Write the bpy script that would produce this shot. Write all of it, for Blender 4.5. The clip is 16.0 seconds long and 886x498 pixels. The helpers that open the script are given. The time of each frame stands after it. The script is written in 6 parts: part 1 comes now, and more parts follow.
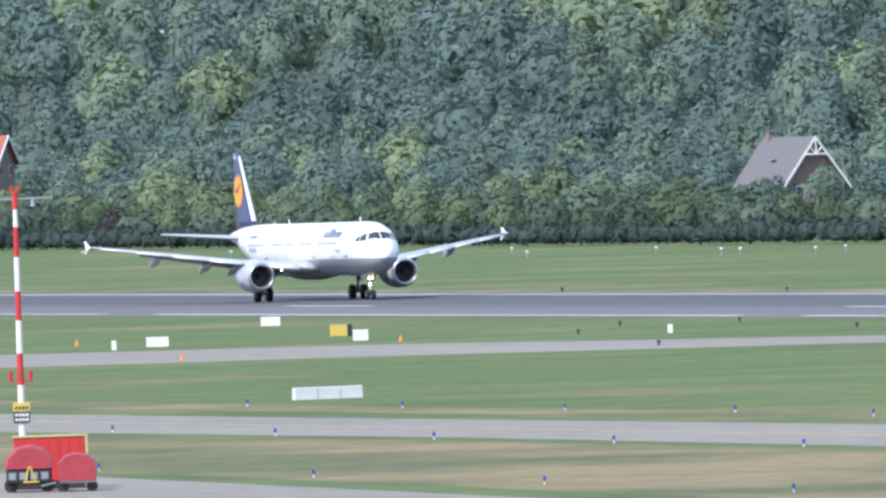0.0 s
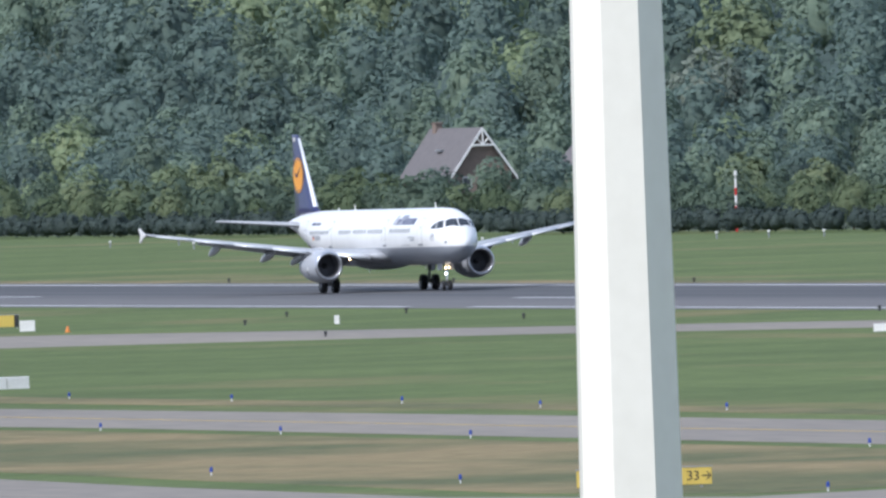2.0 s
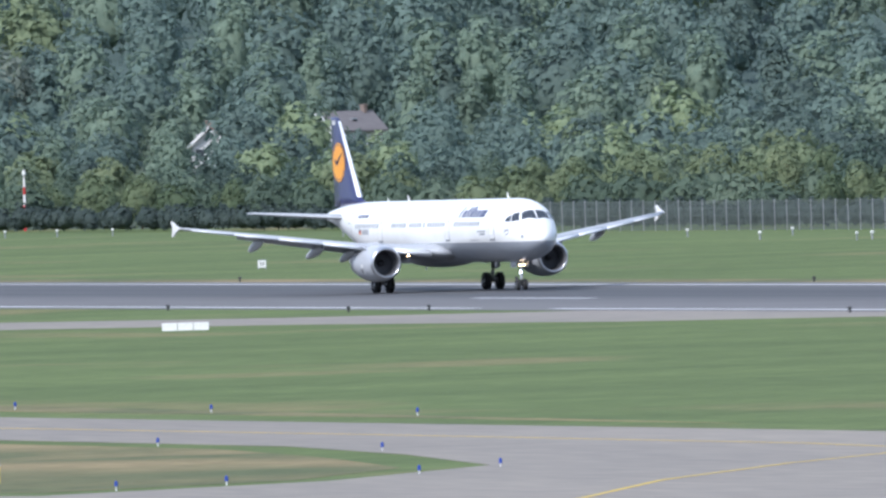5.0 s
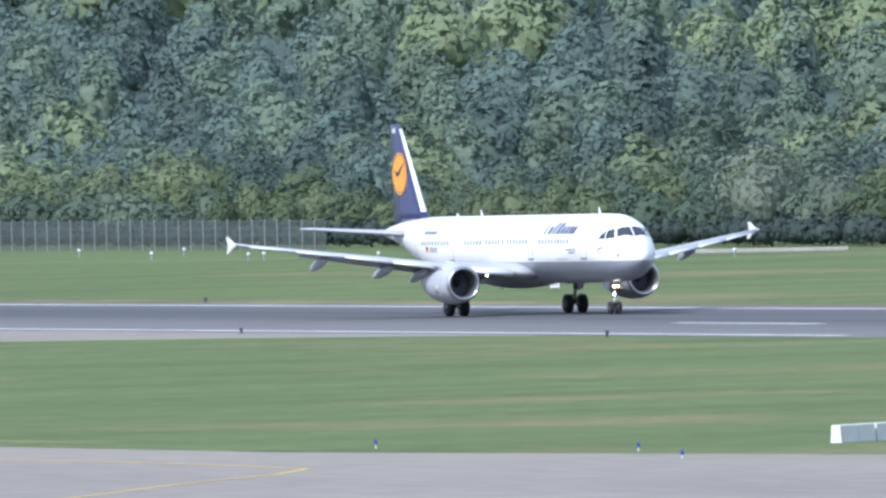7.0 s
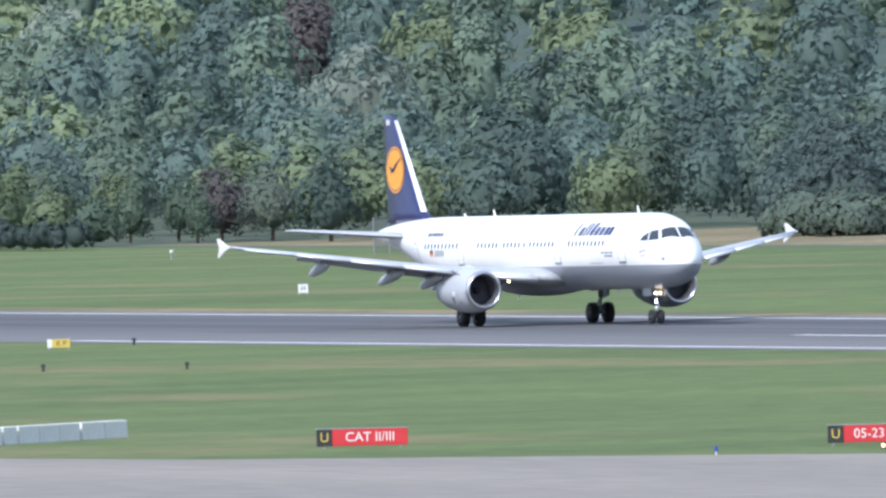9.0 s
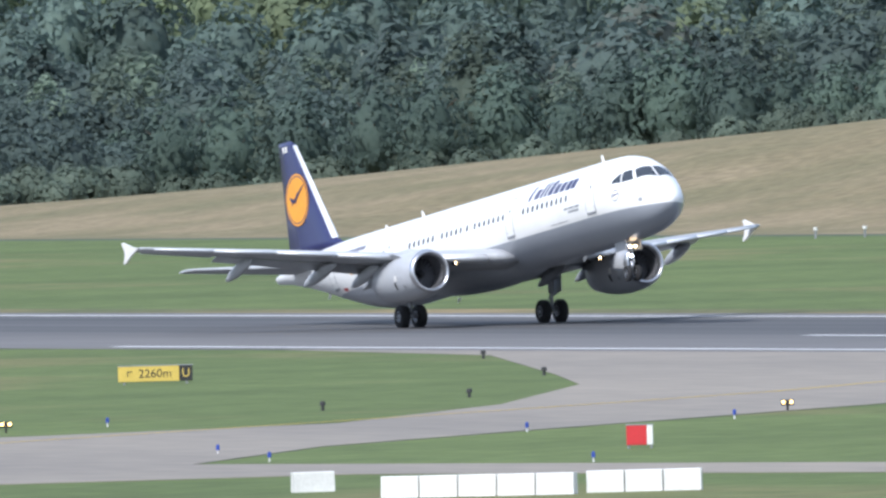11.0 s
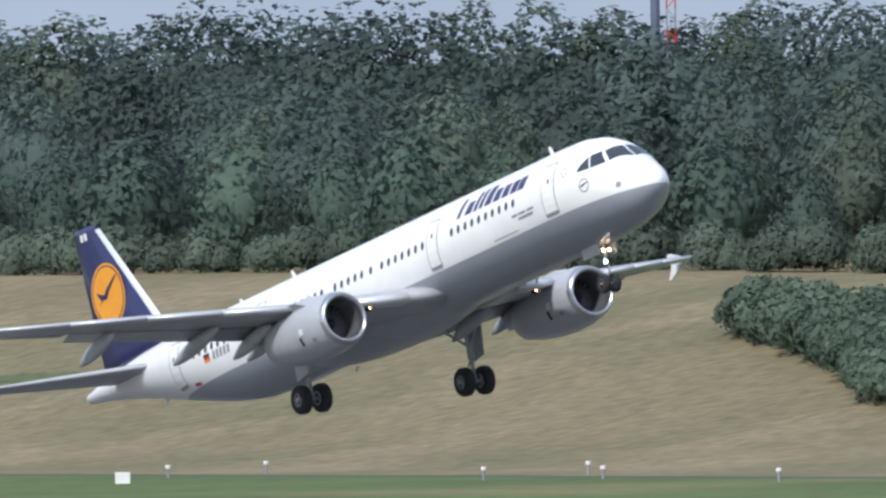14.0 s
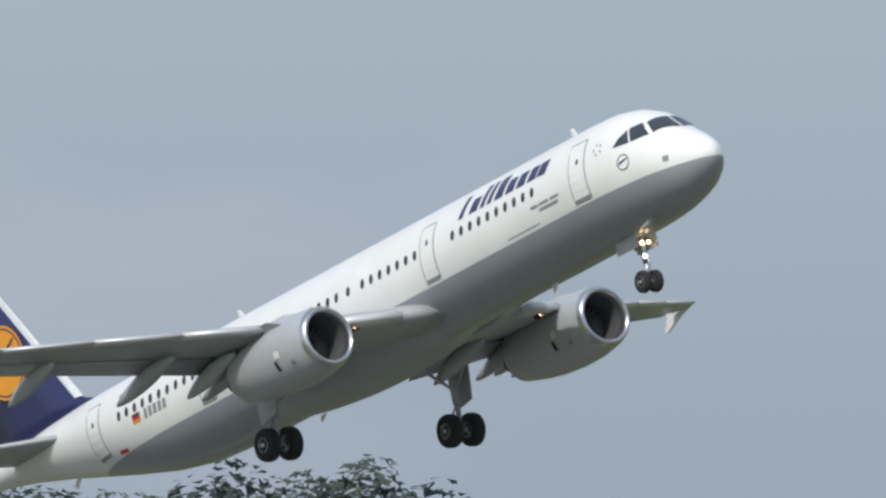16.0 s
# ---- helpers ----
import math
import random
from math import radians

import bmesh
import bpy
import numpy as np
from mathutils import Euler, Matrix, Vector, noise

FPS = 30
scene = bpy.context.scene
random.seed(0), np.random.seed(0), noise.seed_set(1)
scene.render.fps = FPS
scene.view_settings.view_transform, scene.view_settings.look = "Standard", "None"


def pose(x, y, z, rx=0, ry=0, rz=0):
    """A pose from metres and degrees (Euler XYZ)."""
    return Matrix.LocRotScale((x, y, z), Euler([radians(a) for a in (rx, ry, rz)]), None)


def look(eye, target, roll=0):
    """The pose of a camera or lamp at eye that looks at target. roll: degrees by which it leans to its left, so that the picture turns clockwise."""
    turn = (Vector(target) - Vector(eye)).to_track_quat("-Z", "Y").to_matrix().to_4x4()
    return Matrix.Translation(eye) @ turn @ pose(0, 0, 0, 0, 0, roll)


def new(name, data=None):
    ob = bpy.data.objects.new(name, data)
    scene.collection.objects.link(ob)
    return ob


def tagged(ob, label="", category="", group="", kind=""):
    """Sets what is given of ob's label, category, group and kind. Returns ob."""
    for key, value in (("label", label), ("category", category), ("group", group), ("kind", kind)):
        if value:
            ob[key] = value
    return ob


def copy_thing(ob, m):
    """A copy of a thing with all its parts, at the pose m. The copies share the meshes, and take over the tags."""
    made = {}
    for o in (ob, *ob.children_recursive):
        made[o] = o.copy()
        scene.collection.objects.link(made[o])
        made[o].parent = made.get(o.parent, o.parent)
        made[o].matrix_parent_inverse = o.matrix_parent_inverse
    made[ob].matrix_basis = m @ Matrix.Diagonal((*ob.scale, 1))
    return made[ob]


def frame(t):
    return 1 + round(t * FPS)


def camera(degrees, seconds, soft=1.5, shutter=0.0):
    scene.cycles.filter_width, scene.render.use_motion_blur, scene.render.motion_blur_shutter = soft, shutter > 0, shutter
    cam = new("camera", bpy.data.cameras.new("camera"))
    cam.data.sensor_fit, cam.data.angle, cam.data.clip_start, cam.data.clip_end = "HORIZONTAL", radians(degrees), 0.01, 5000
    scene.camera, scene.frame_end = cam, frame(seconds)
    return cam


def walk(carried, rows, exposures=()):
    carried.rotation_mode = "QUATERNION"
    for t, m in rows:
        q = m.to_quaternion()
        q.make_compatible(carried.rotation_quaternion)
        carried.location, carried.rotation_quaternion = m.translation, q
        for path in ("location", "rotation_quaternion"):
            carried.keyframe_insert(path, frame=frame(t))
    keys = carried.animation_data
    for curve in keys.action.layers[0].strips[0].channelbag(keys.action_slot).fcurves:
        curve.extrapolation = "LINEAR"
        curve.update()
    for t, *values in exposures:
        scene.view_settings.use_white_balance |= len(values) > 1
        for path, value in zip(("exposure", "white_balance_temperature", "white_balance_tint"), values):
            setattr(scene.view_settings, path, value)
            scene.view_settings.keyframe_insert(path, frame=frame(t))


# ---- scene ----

import itertools

# ------------------------------------------------------------------ camera
EYE = (0.0, 0.0, 16.33)
cam = camera(2.231, 16.0, soft=2.65)
# seconds, bearing from +y towards +x, elevation, roll
PAN = [
    (0.0, -73.907, -0.410, -1.89),
    (0.5, -73.669, -0.370, -1.89),
    (1.0, -73.458, -0.367, -1.86),
    (1.5, -73.278, -0.405, -1.95),
    (2.0, -73.069, -0.460, -1.86),
    (2.5, -72.810, -0.496, -1.82),
    (3.0, -72.541, -0.493, -1.81),
    (3.5, -72.247, -0.485, -1.77),
    (4.0, -71.930, -0.470, -1.82),
    (4.5, -71.605, -0.479, -1.79),
    (5.0, -71.278, -0.518, -1.78),
    (5.2, -71.139, -0.518, -1.76),
    (7.5, -69.290, -0.513, -1.55),
    (8.0, -68.778, -0.522, -1.61),
    (8.2, -68.544, -0.528, -1.54),
    (10.5, -65.310, -0.624, -1.60),
    (11.0, -64.427, -0.648, -1.65),
    (11.5, -63.539, -0.640, -1.49),
    (12.0, -62.596, -0.611, -1.33),
    (12.5, -61.512, -0.544, -1.09),
    (13.0, -60.330, -0.460, -0.95),
    (13.5, -59.046, -0.370, -0.93),
    (14.0, -57.632, -0.195, -1.03),
    (14.5, -56.306, 0.056, -0.99),
    (15.0, -54.619, 0.273, -0.98),
    (15.5, -52.869, 0.714, -1.00),
    (16.0, -51.132, 1.086, -1.00),
]


def sight(az, el, dist):
    a, e = radians(az), radians(el)
    return Vector(EYE) + dist * Vector((math.sin(a) * math.cos(e), math.cos(a) * math.cos(e), math.sin(e)))


walk(cam, [(t, look(EYE, sight(a, e, 100.0), r)) for t, a, e, r in PAN],
     exposures=[(0.0, 0.84, 5600, 13), (1.0, 0.76, 5620, 13), (1.6, 0.53, 5700, 13), (2.5, 0.32, 5760, 13), (3.5, 0.32, 5780, 13), (4.5, 0.5, 5720, 13), (5.0, 0.62, 5680, 13), (7.5, 0.78, 5550, 13),
                (10.5, 0.72, 5800, 12), (12.0, 0.68, 5900, 12), (12.5, 0.72, 5940, 12), (13.0, 0.62, 5880, 13), (13.5, 0.45, 5900, 13), (14.0, 0.36, 5960, 12), (14.5, 0.46, 6080, 11), (15.5, 0.33, 6230, 10), (16.0, 0.0, 6300, 9)])

# ------------------------------------------------------------------ light
world = bpy.data.worlds.new("sky")
scene.world = world
world.use_nodes = True
wn = world.node_tree.nodes
wl = world.node_tree.links
SUN_AZ, SUN_EL = -211.0, 45.0     # bearing from +y towards +x, elevation
sky = wn.new("ShaderNodeTexSky")
sky.sky_type = "NISHITA"
sky.sun_disc = False
sky.sun_elevation = radians(SUN_EL)
sky.sun_rotation = radians(SUN_AZ)
sky.air_density, sky.dust_density, sky.ozone_density = 1.0, 3.0, 1.5
wco = wn.new("ShaderNodeTexCoord")
wmap = wn.new("ShaderNodeMapping")
wmap.inputs["Scale"].default_value = (14.0, 14.0, 40.0)
wl.new(wco.outputs["Generated"], wmap.inputs["Vector"])
wno = wn.new("ShaderNodeTexNoise")
wno.inputs["Scale"].default_value = 1.6
wno.inputs["Detail"].default_value = 4.0
wl.new(wmap.outputs["Vector"], wno.inputs["Vector"])
wra = wn.new("ShaderNodeValToRGB")
wra.color_ramp.elements[0].position, wra.color_ramp.elements[0].color = 0.45, (0, 0, 0, 1)
wra.color_ramp.elements[1].position, wra.color_ramp.elements[1].color = 0.75, (1, 1, 1, 1)
wl.new(wno.outputs["Fac"], wra.inputs["Fac"])
wmx = wn.new("ShaderNodeMix")
wmx.data_type = "RGBA"
wmx.inputs["B"].default_value = (3.0, 3.55, 4.3, 1)
wfa = wn.new("ShaderNodeMath")
wfa.operation = "MULTIPLY_ADD"
wfa.inputs[1].default_value, wfa.inputs[2].default_value = 0.08, 0.64
wl.new(wra.outputs["Color"], wfa.inputs[0])
wl.new(wfa.outputs[0], wmx.inputs["Factor"])
wl.new(sky.outputs["Color"], wmx.inputs["A"])
# faint pinkish cloud
wcl = wn.new("ShaderNodeMix")
wcl.data_type = "RGBA"
wcl.inputs["B"].default_value = (4.3, 4.0, 4.05, 1)
wcf = wn.new("ShaderNodeMath")
wcf.operation = "MULTIPLY"
wcf.inputs[1].default_value = 0.22
wl.new(wra.outputs["Color"], wcf.inputs[0])
wl.new(wcf.outputs[0], wcl.inputs["Factor"])
wl.new(wmx.outputs["Result"], wcl.inputs["A"])
wl.new(wcl.outputs["Result"], wn["Background"].inputs["Color"])
wn["Background"].inputs["Strength"].default_value = 0.15

sun = new("sun", bpy.data.lights.new("sun", "SUN"))
sun.data.energy, sun.data.angle, sun.data.color = 2.6, radians(0.6), (1.0, 0.95, 0.87)
sa, se = radians(SUN_AZ), radians(SUN_EL)
sun.matrix_world = look((0, 0, 0), (-math.sin(sa) * math.cos(se), -math.cos(sa) * math.cos(se), -math.sin(se)))

# ------------------------------------------------------------------ materials


def nodes_of(name):
    m = bpy.data.materials.new(name)
    m.use_nodes = True
    return m, m.node_tree.nodes, m.node_tree.links, m.node_tree.nodes["Principled BSDF"]


def surface(name, base, vary=None, scale=1.0, fine=8.0, rough=0.7, metal=0.0, bump=0.0, spread=0.35, stretch=(1, 1, 1),
            rnd=0.0, coat=0.0, spec=0.5, where="Object", lump=0.0):
    """A material with two scales of colour variation, bump, and an optional shift from object to object."""
    m, n, l, b = nodes_of(name)
    vary = vary or tuple(c * 0.75 for c in base)
    co = n.new("ShaderNodeTexCoord")
    mp = n.new("ShaderNodeMapping")
    mp.inputs["Scale"].default_value = stretch
    l.new(co.outputs[where], mp.inputs["Vector"])
    big = n.new("ShaderNodeTexNoise")
    big.inputs["Scale"].default_value, big.inputs["Detail"].default_value = scale, 5.0
    small = n.new("ShaderNodeTexNoise")
    small.inputs["Scale"].default_value, small.inputs["Detail"].default_value = scale * fine, 3.0
    for t in (big, small):
        l.new(mp.outputs["Vector"], t.inputs["Vector"])
    add = n.new("ShaderNodeMath")
    add.operation = "MULTIPLY_ADD"
    add.inputs[1].default_value = 0.5
    l.new(small.outputs["Fac"], add.inputs[0])
    half = n.new("ShaderNodeMath")
    half.operation = "MULTIPLY"
    half.inputs[1].default_value = 0.5
    l.new(big.outputs["Fac"], half.inputs[0])
    l.new(half.outputs[0], add.inputs[2])
    ramp = n.new("ShaderNodeMapRange")
    ramp.inputs["From Min"].default_value, ramp.inputs["From Max"].default_value = 0.5 - spread / 2, 0.5 + spread / 2
    l.new(add.outputs[0], ramp.inputs["Value"])
    mix = n.new("ShaderNodeMix")
    mix.data_type = "RGBA"
    mix.inputs["A"].default_value, mix.inputs["B"].default_value = (*vary, 1), (*base, 1)
    l.new(ramp.outputs[0], mix.inputs["Factor"])
    last = mix.outputs["Result"]
    if rnd:
        info = n.new("ShaderNodeObjectInfo")
        hsv = n.new("ShaderNodeHueSaturation")
        mr = n.new("ShaderNodeMapRange")
        mr.inputs["To Min"].default_value, mr.inputs["To Max"].default_value = 1 - rnd, 1 + rnd
        l.new(info.outputs["Random"], mr.inputs["Value"])
        l.new(mr.outputs[0], hsv.inputs["Value"])
        mh = n.new("ShaderNodeMapRange")
        mh.inputs["To Min"].default_value, mh.inputs["To Max"].default_value = 0.5 + rnd * 0.07, 0.5 - rnd * 0.09
        l.new(info.outputs["Random"], mh.inputs["Value"])
        l.new(mh.outputs[0], hsv.inputs["Hue"])
        l.new(last, hsv.inputs["Color"])
        last = hsv.outputs["Color"]
    l.new(last, b.inputs["Base Color"])
    b.inputs["Roughness"].default_value, b.inputs["Metallic"].default_value = rough, metal
    b.inputs["Coat Weight"].default_value = coat
    b.inputs["Specular IOR Level"].default_value = spec
    if bump:
        bp = n.new("ShaderNodeBump")
        bp.inputs["Strength"].default_value = bump
        bp.inputs["Distance"].default_value = lump or 0.3 / max(scale * fine, 0.01)
        l.new(small.outputs["Fac"], bp.inputs["Height"])
        l.new(bp.outputs["Normal"], b.inputs["Normal"])
    return m


def glow(name, colour, strength):
    m, n, l, b = nodes_of(name)
    b.inputs["Base Color"].default_value = (*colour, 1)
    b.inputs["Emission Color"].default_value = (*colour, 1)
    b.inputs["Emission Strength"].default_value = strength
    return m


def meadow(name, green, lush, dry, dry_from, band, tuft, along=0.04, deep=1.0):
    """Mown or dry grass: tufts, patches, and dry bands that run along x."""
    m, n, l, b = nodes_of(name)
    co = n.new("ShaderNodeTexCoord")

    def noise_at(scale, stretch, detail=4.0):
        mp = n.new("ShaderNodeMapping")
        mp.inputs["Scale"].default_value = stretch
        l.new(co.outputs["Object"], mp.inputs["Vector"])
        t = n.new("ShaderNodeTexNoise")
        t.inputs["Scale"].default_value, t.inputs["Detail"].default_value = scale, detail
        l.new(mp.outputs["Vector"], t.inputs["Vector"])
        return t.outputs["Fac"]

    def ramp(v, lo, hi, a=0.0, z=1.0):
        r = n.new("ShaderNodeMapRange")
        for key, val in (("From Min", lo), ("From Max", hi), ("To Min", a), ("To Max", z)):
            r.inputs[key].default_value = val
        l.new(v, r.inputs["Value"])
        return r.outputs[0]

    def blend(f, a, c):
        x = n.new("ShaderNodeMix")
        x.data_type = "RGBA"
        l.new(f, x.inputs["Factor"])
        for key, val in (("A", a), ("B", c)):
            if isinstance(val, tuple):
                x.inputs[key].default_value = (*val, 1)
            else:
                l.new(val, x.inputs[key])
        return x.outputs["Result"]

    patches = noise_at(0.06, (0.25 if deep == 1 else 1.0, deep, 1.0))
    bands = noise_at(band, (along, deep, 1.0), 5.0)
    tufts = noise_at(tuft, (0.45 if deep == 1 else 1.0, deep, 1.0), 4.0)
    c = blend(ramp(patches, 0.35, 0.65), green, lush)
    c = blend(ramp(bands, dry_from, dry_from + 0.16), c, dry)
    hsv = n.new("ShaderNodeHueSaturation")
    l.new(c, hsv.inputs["Color"])
    l.new(ramp(tufts, 0.3, 0.7, 0.72, 1.25), hsv.inputs["Value"])
    l.new(hsv.outputs["Color"], b.inputs["Base Color"])
    b.inputs["Roughness"].default_value = 0.9
    b.inputs["Specular IOR Level"].default_value = 0.15
    bp = n.new("ShaderNodeBump")
    bp.inputs["Strength"].default_value, bp.inputs["Distance"].default_value = 0.6, 0.15
    l.new(tufts, bp.inputs["Height"])
    l.new(bp.outputs["Normal"], b.inputs["Normal"])
    return m


GRASS = meadow("mown_grass", (0.09, 0.12, 0.044), (0.122, 0.158, 0.056), (0.19, 0.165, 0.08), 0.55, 0.09, 1.1, 0.22, 0.4)
VERGE = meadow("dry_verge", (0.10, 0.115, 0.055), (0.15, 0.14, 0.07), (0.24, 0.19, 0.10), 0.44, 0.1, 1.1, 0.3, 0.5)
STRAW = meadow("dry_meadow", (0.20, 0.165, 0.095), (0.16, 0.145, 0.08), (0.235, 0.19, 0.115), 0.46, 0.08, 1.5, 0.7, 0.55)
BANK_GREEN = meadow("bank_grass", (0.105, 0.125, 0.055), (0.075, 0.105, 0.05), (0.16, 0.15, 0.08), 0.56, 0.1, 1.5, 0.7, 0.55)
SOIL = surface("wood_floor", (0.065, 0.085, 0.045), scale=0.1, fine=9, rough=0.95)
ASPHALT = surface("runway_asphalt", (0.15, 0.142, 0.136), (0.1, 0.096, 0.093), scale=0.05, fine=14, rough=0.85, stretch=(0.08, 1, 1), spread=0.3)


def rubber_band(m, lo, hi, y0, y1, y2, y3):
    """Tyre rubber worn into the surface along x between two ragged limits."""
    n, l, b = m.node_tree.nodes, m.node_tree.links, m.node_tree.nodes["Principled BSDF"]
    src = b.inputs["Base Color"].links[0].from_socket
    co, sp, no = n.new("ShaderNodeTexCoord"), n.new("ShaderNodeSeparateXYZ"), n.new("ShaderNodeTexNoise")
    mp = n.new("ShaderNodeMapping")
    mp.inputs["Scale"].default_value = (0.004, 0.35, 1)
    l.new(co.outputs["Object"], mp.inputs["Vector"])
    l.new(mp.outputs["Vector"], no.inputs["Vector"])
    no.inputs["Scale"].default_value, no.inputs["Detail"].default_value = 1.0, 4.0
    l.new(co.outputs["Object"], sp.inputs[0])
    steps = []
    for a, z, u, v in ((y0, y1, 0.0, 1.0), (y2, y3, 1.0, 0.0)):
        mr = n.new("ShaderNodeMapRange")
        for key, val in (("From Min", a), ("From Max", z), ("To Min", u), ("To Max", v)):
            mr.inputs[key].default_value = val
        l.new(sp.outputs["Y"], mr.inputs["Value"])
        steps.append(mr.outputs[0])
    streak = n.new("ShaderNodeMapRange")
    streak.inputs["From Min"].default_value, streak.inputs["From Max"].default_value = 0.3, 0.6
    streak.inputs["To Min"].default_value, streak.inputs["To Max"].default_value = 0.35, 1.0
    l.new(no.outputs["Fac"], streak.inputs["Value"])
    out = streak.outputs[0]
    for st in steps:
        mu = n.new("ShaderNodeMath")
        mu.operation = "MULTIPLY"
        l.new(out, mu.inputs[0])
        l.new(st, mu.inputs[1])
        out = mu.outputs[0]
    mx = n.new("ShaderNodeMix")
    mx.data_type = "RGBA"
    l.new(out, mx.inputs["Factor"])
    l.new(src, mx.inputs["A"])
    mx.inputs["B"].default_value = (lo, lo, hi, 1)
    l.new(mx.outputs["Result"], b.inputs["Base Color"])


rubber_band(ASPHALT, 0.056, 0.058, 462, 472, 488, 496)
CONCRETE = surface("taxiway_concrete", (0.275, 0.238, 0.19), (0.175, 0.156, 0.134), scale=0.05, fine=16, rough=0.88, stretch=(0.25, 1, 1), spread=0.35)
LINE = surface("white_line_paint", (0.72, 0.72, 0.7), (0.5, 0.5, 0.5), scale=0.4, fine=9, rough=0.7)
YELLOW_LINE = surface("yellow_line_paint", (0.62, 0.43, 0.06), scale=0.5, fine=8, rough=0.7)
WHITE_STEEL = surface("white_mast_paint", (0.88, 0.83, 0.74), (0.82, 0.77, 0.68), scale=1.2, fine=9, rough=0.45, bump=0.03)
RED_PAINT = surface("red_paint", (0.55, 0.03, 0.025), (0.42, 0.03, 0.03), scale=2, fine=7, rough=0.5)
WHITE_PAINT = surface("white_paint", (0.8, 0.79, 0.76), (0.66, 0.65, 0.62), scale=1.5, fine=8, rough=0.55)
BARK = surface("bark", (0.10, 0.075, 0.05), scale=2, fine=6, rough=0.95, bump=0.3)

# ------------------------------------------------------------------ mesh helpers


def mesh_of(name, bm, material, smooth=False):
    me = bpy.data.meshes.new(name)
    bm.to_mesh(me)
    bm.free()
    for mt in (material if isinstance(material, (list, tuple)) else (material,)):
        me.materials.append(mt)
    if smooth:
        me.polygons.foreach_set("use_smooth", [True] * len(me.polygons))
    return me


def part(name, bm, material, parent=None, label="", smooth=False, at=None):
    ob = new(name, mesh_of(name, bm, material, smooth))
    if parent:
        ob.parent = parent
    if at is not None:
        ob.matrix_basis = at
    return tagged(ob, label)


def twin(ob, at, parent=None):
    """Another object on the same mesh."""
    o = new(ob.name.split(".")[0], ob.data)
    o.parent = parent or ob.parent
    o.matrix_basis = at
    return o


def box(bm, x0, x1, y0, y1, z0, z1, bevel=0.0, m=None, mat=0):
    c = ((x0 + x1) / 2, (y0 + y1) / 2, (z0 + z1) / 2)
    r = bmesh.ops.create_cube(bm, size=1.0, matrix=(m or Matrix()) @ Matrix.Translation(c) @ Matrix.Diagonal((x1 - x0, y1 - y0, z1 - z0, 1)))
    for f in {f for v in r["verts"] for f in v.link_faces}:
        f.material_index = mat
    if bevel:
        es = {e for v in r["verts"] for e in v.link_edges}
        bmesh.ops.bevel(bm, geom=list(es), offset=bevel, segments=1, profile=0.7, affect="EDGES")


def tube(bm, p, q, r0, r1=None, seg=10, caps=True, mat=0):
    p, q = Vector(p), Vector(q)
    r1 = r0 if r1 is None else r1
    rot = (q - p).to_track_quat("Z", "Y").to_matrix().to_4x4()
    r = bmesh.ops.create_cone(bm, cap_ends=caps, segments=seg, radius1=r0, radius2=r1, depth=(q - p).length,
                              matrix=Matrix.Translation((p + q) / 2) @ rot)
    for f in {f for v in r["verts"] for f in v.link_faces}:
        f.material_index = mat


def loft(bm, rings, close_ends=True, mat=0):
    vs = [[bm.verts.new(p) for p in ring] for ring in rings]
    k = len(vs[0])
    for a, b in zip(vs, vs[1:]):
        for i in range(k):
            f = bm.faces.new((a[i], a[(i + 1) % k], b[(i + 1) % k], b[i]))
            f.material_index = mat
    if close_ends:
        bm.faces.new(vs[0][::-1]).material_index = mat
        bm.faces.new(vs[-1]).material_index = mat
    return vs


def slab(bm, points, z, depth=0.02, mat=0):
    """A flat plate with a rim."""
    top = [bm.verts.new((x, y, z)) for x, y in points]
    low = [bm.verts.new((x, y, z - depth)) for x, y in points]
    f = bm.faces.new(top)
    if f.normal.z < 0 or sum((points[i][0] - points[i - 1][0]) * (points[i][1] + points[i - 1][1]) for i in range(len(points))) > 0:
        f.normal_flip()
    k = len(points)
    for i in range(k):
        bm.faces.new((top[i], top[(i + 1) % k], low[(i + 1) % k], low[i]))
    bmesh.ops.recalc_face_normals(bm, faces=bm.faces[:])
    bmesh.ops.triangulate(bm, faces=[f])


# ------------------------------------------------------------------ terrain
CREST = [(-1680, 0), (-1600, 0.0), (-1545, 1.9), (-1500, 4.0), (-1471, 5.1), (-1427, 7.3), (-1385, 8.9), (-1345, 10.0), (-1300, 10.2), (-1150, 10.2),
         (-1100, 9.6), (-1065, 8.8), (-1000, 8.2), (-700, 8.0), (0, 8.0)]


def lerp(table, x):
    for (a, u), (b, v) in zip(table, table[1:]):
        if x <= b:
            return u + (v - u) * max(0.0, (x - a) / (b - a))
    return table[-1][1]


def smooth(t):
    t = min(1.0, max(0.0, t))
    return t * t * (3 - 2 * t)


def height(x, y):
    base = 655 if x < -1400 else 664
    bank = lerp(CREST, x) * smooth((y - base) / 78.0)
    hill = 27.0 * smooth((y - 680) / 320.0) * smooth((-1690 - x) / 320.0)
    if x > -1600:
        hill = max(bank, lerp(CREST, x) + 6.0 * smooth((y - 760) / 120.0)) if y > 760 else 0.0
    return max(bank, hill) + (0.25 * noise.noise((x * 0.02, y * 0.05, 0)) if y > 670 else 0.0)


GX = [-5000, -4200, -3700] + [-3300 + 25 * i for i in range(108)] + [-500, -200, 300, 1000, 2500, 5000]
GY = [-4000, -1500, -300, 0, 250, 500, 600, 640, 650] + [655 + 5 * i for i in range(32)] + [830, 850, 880, 920, 970, 1040, 1200, 1600, 2500, 4900]


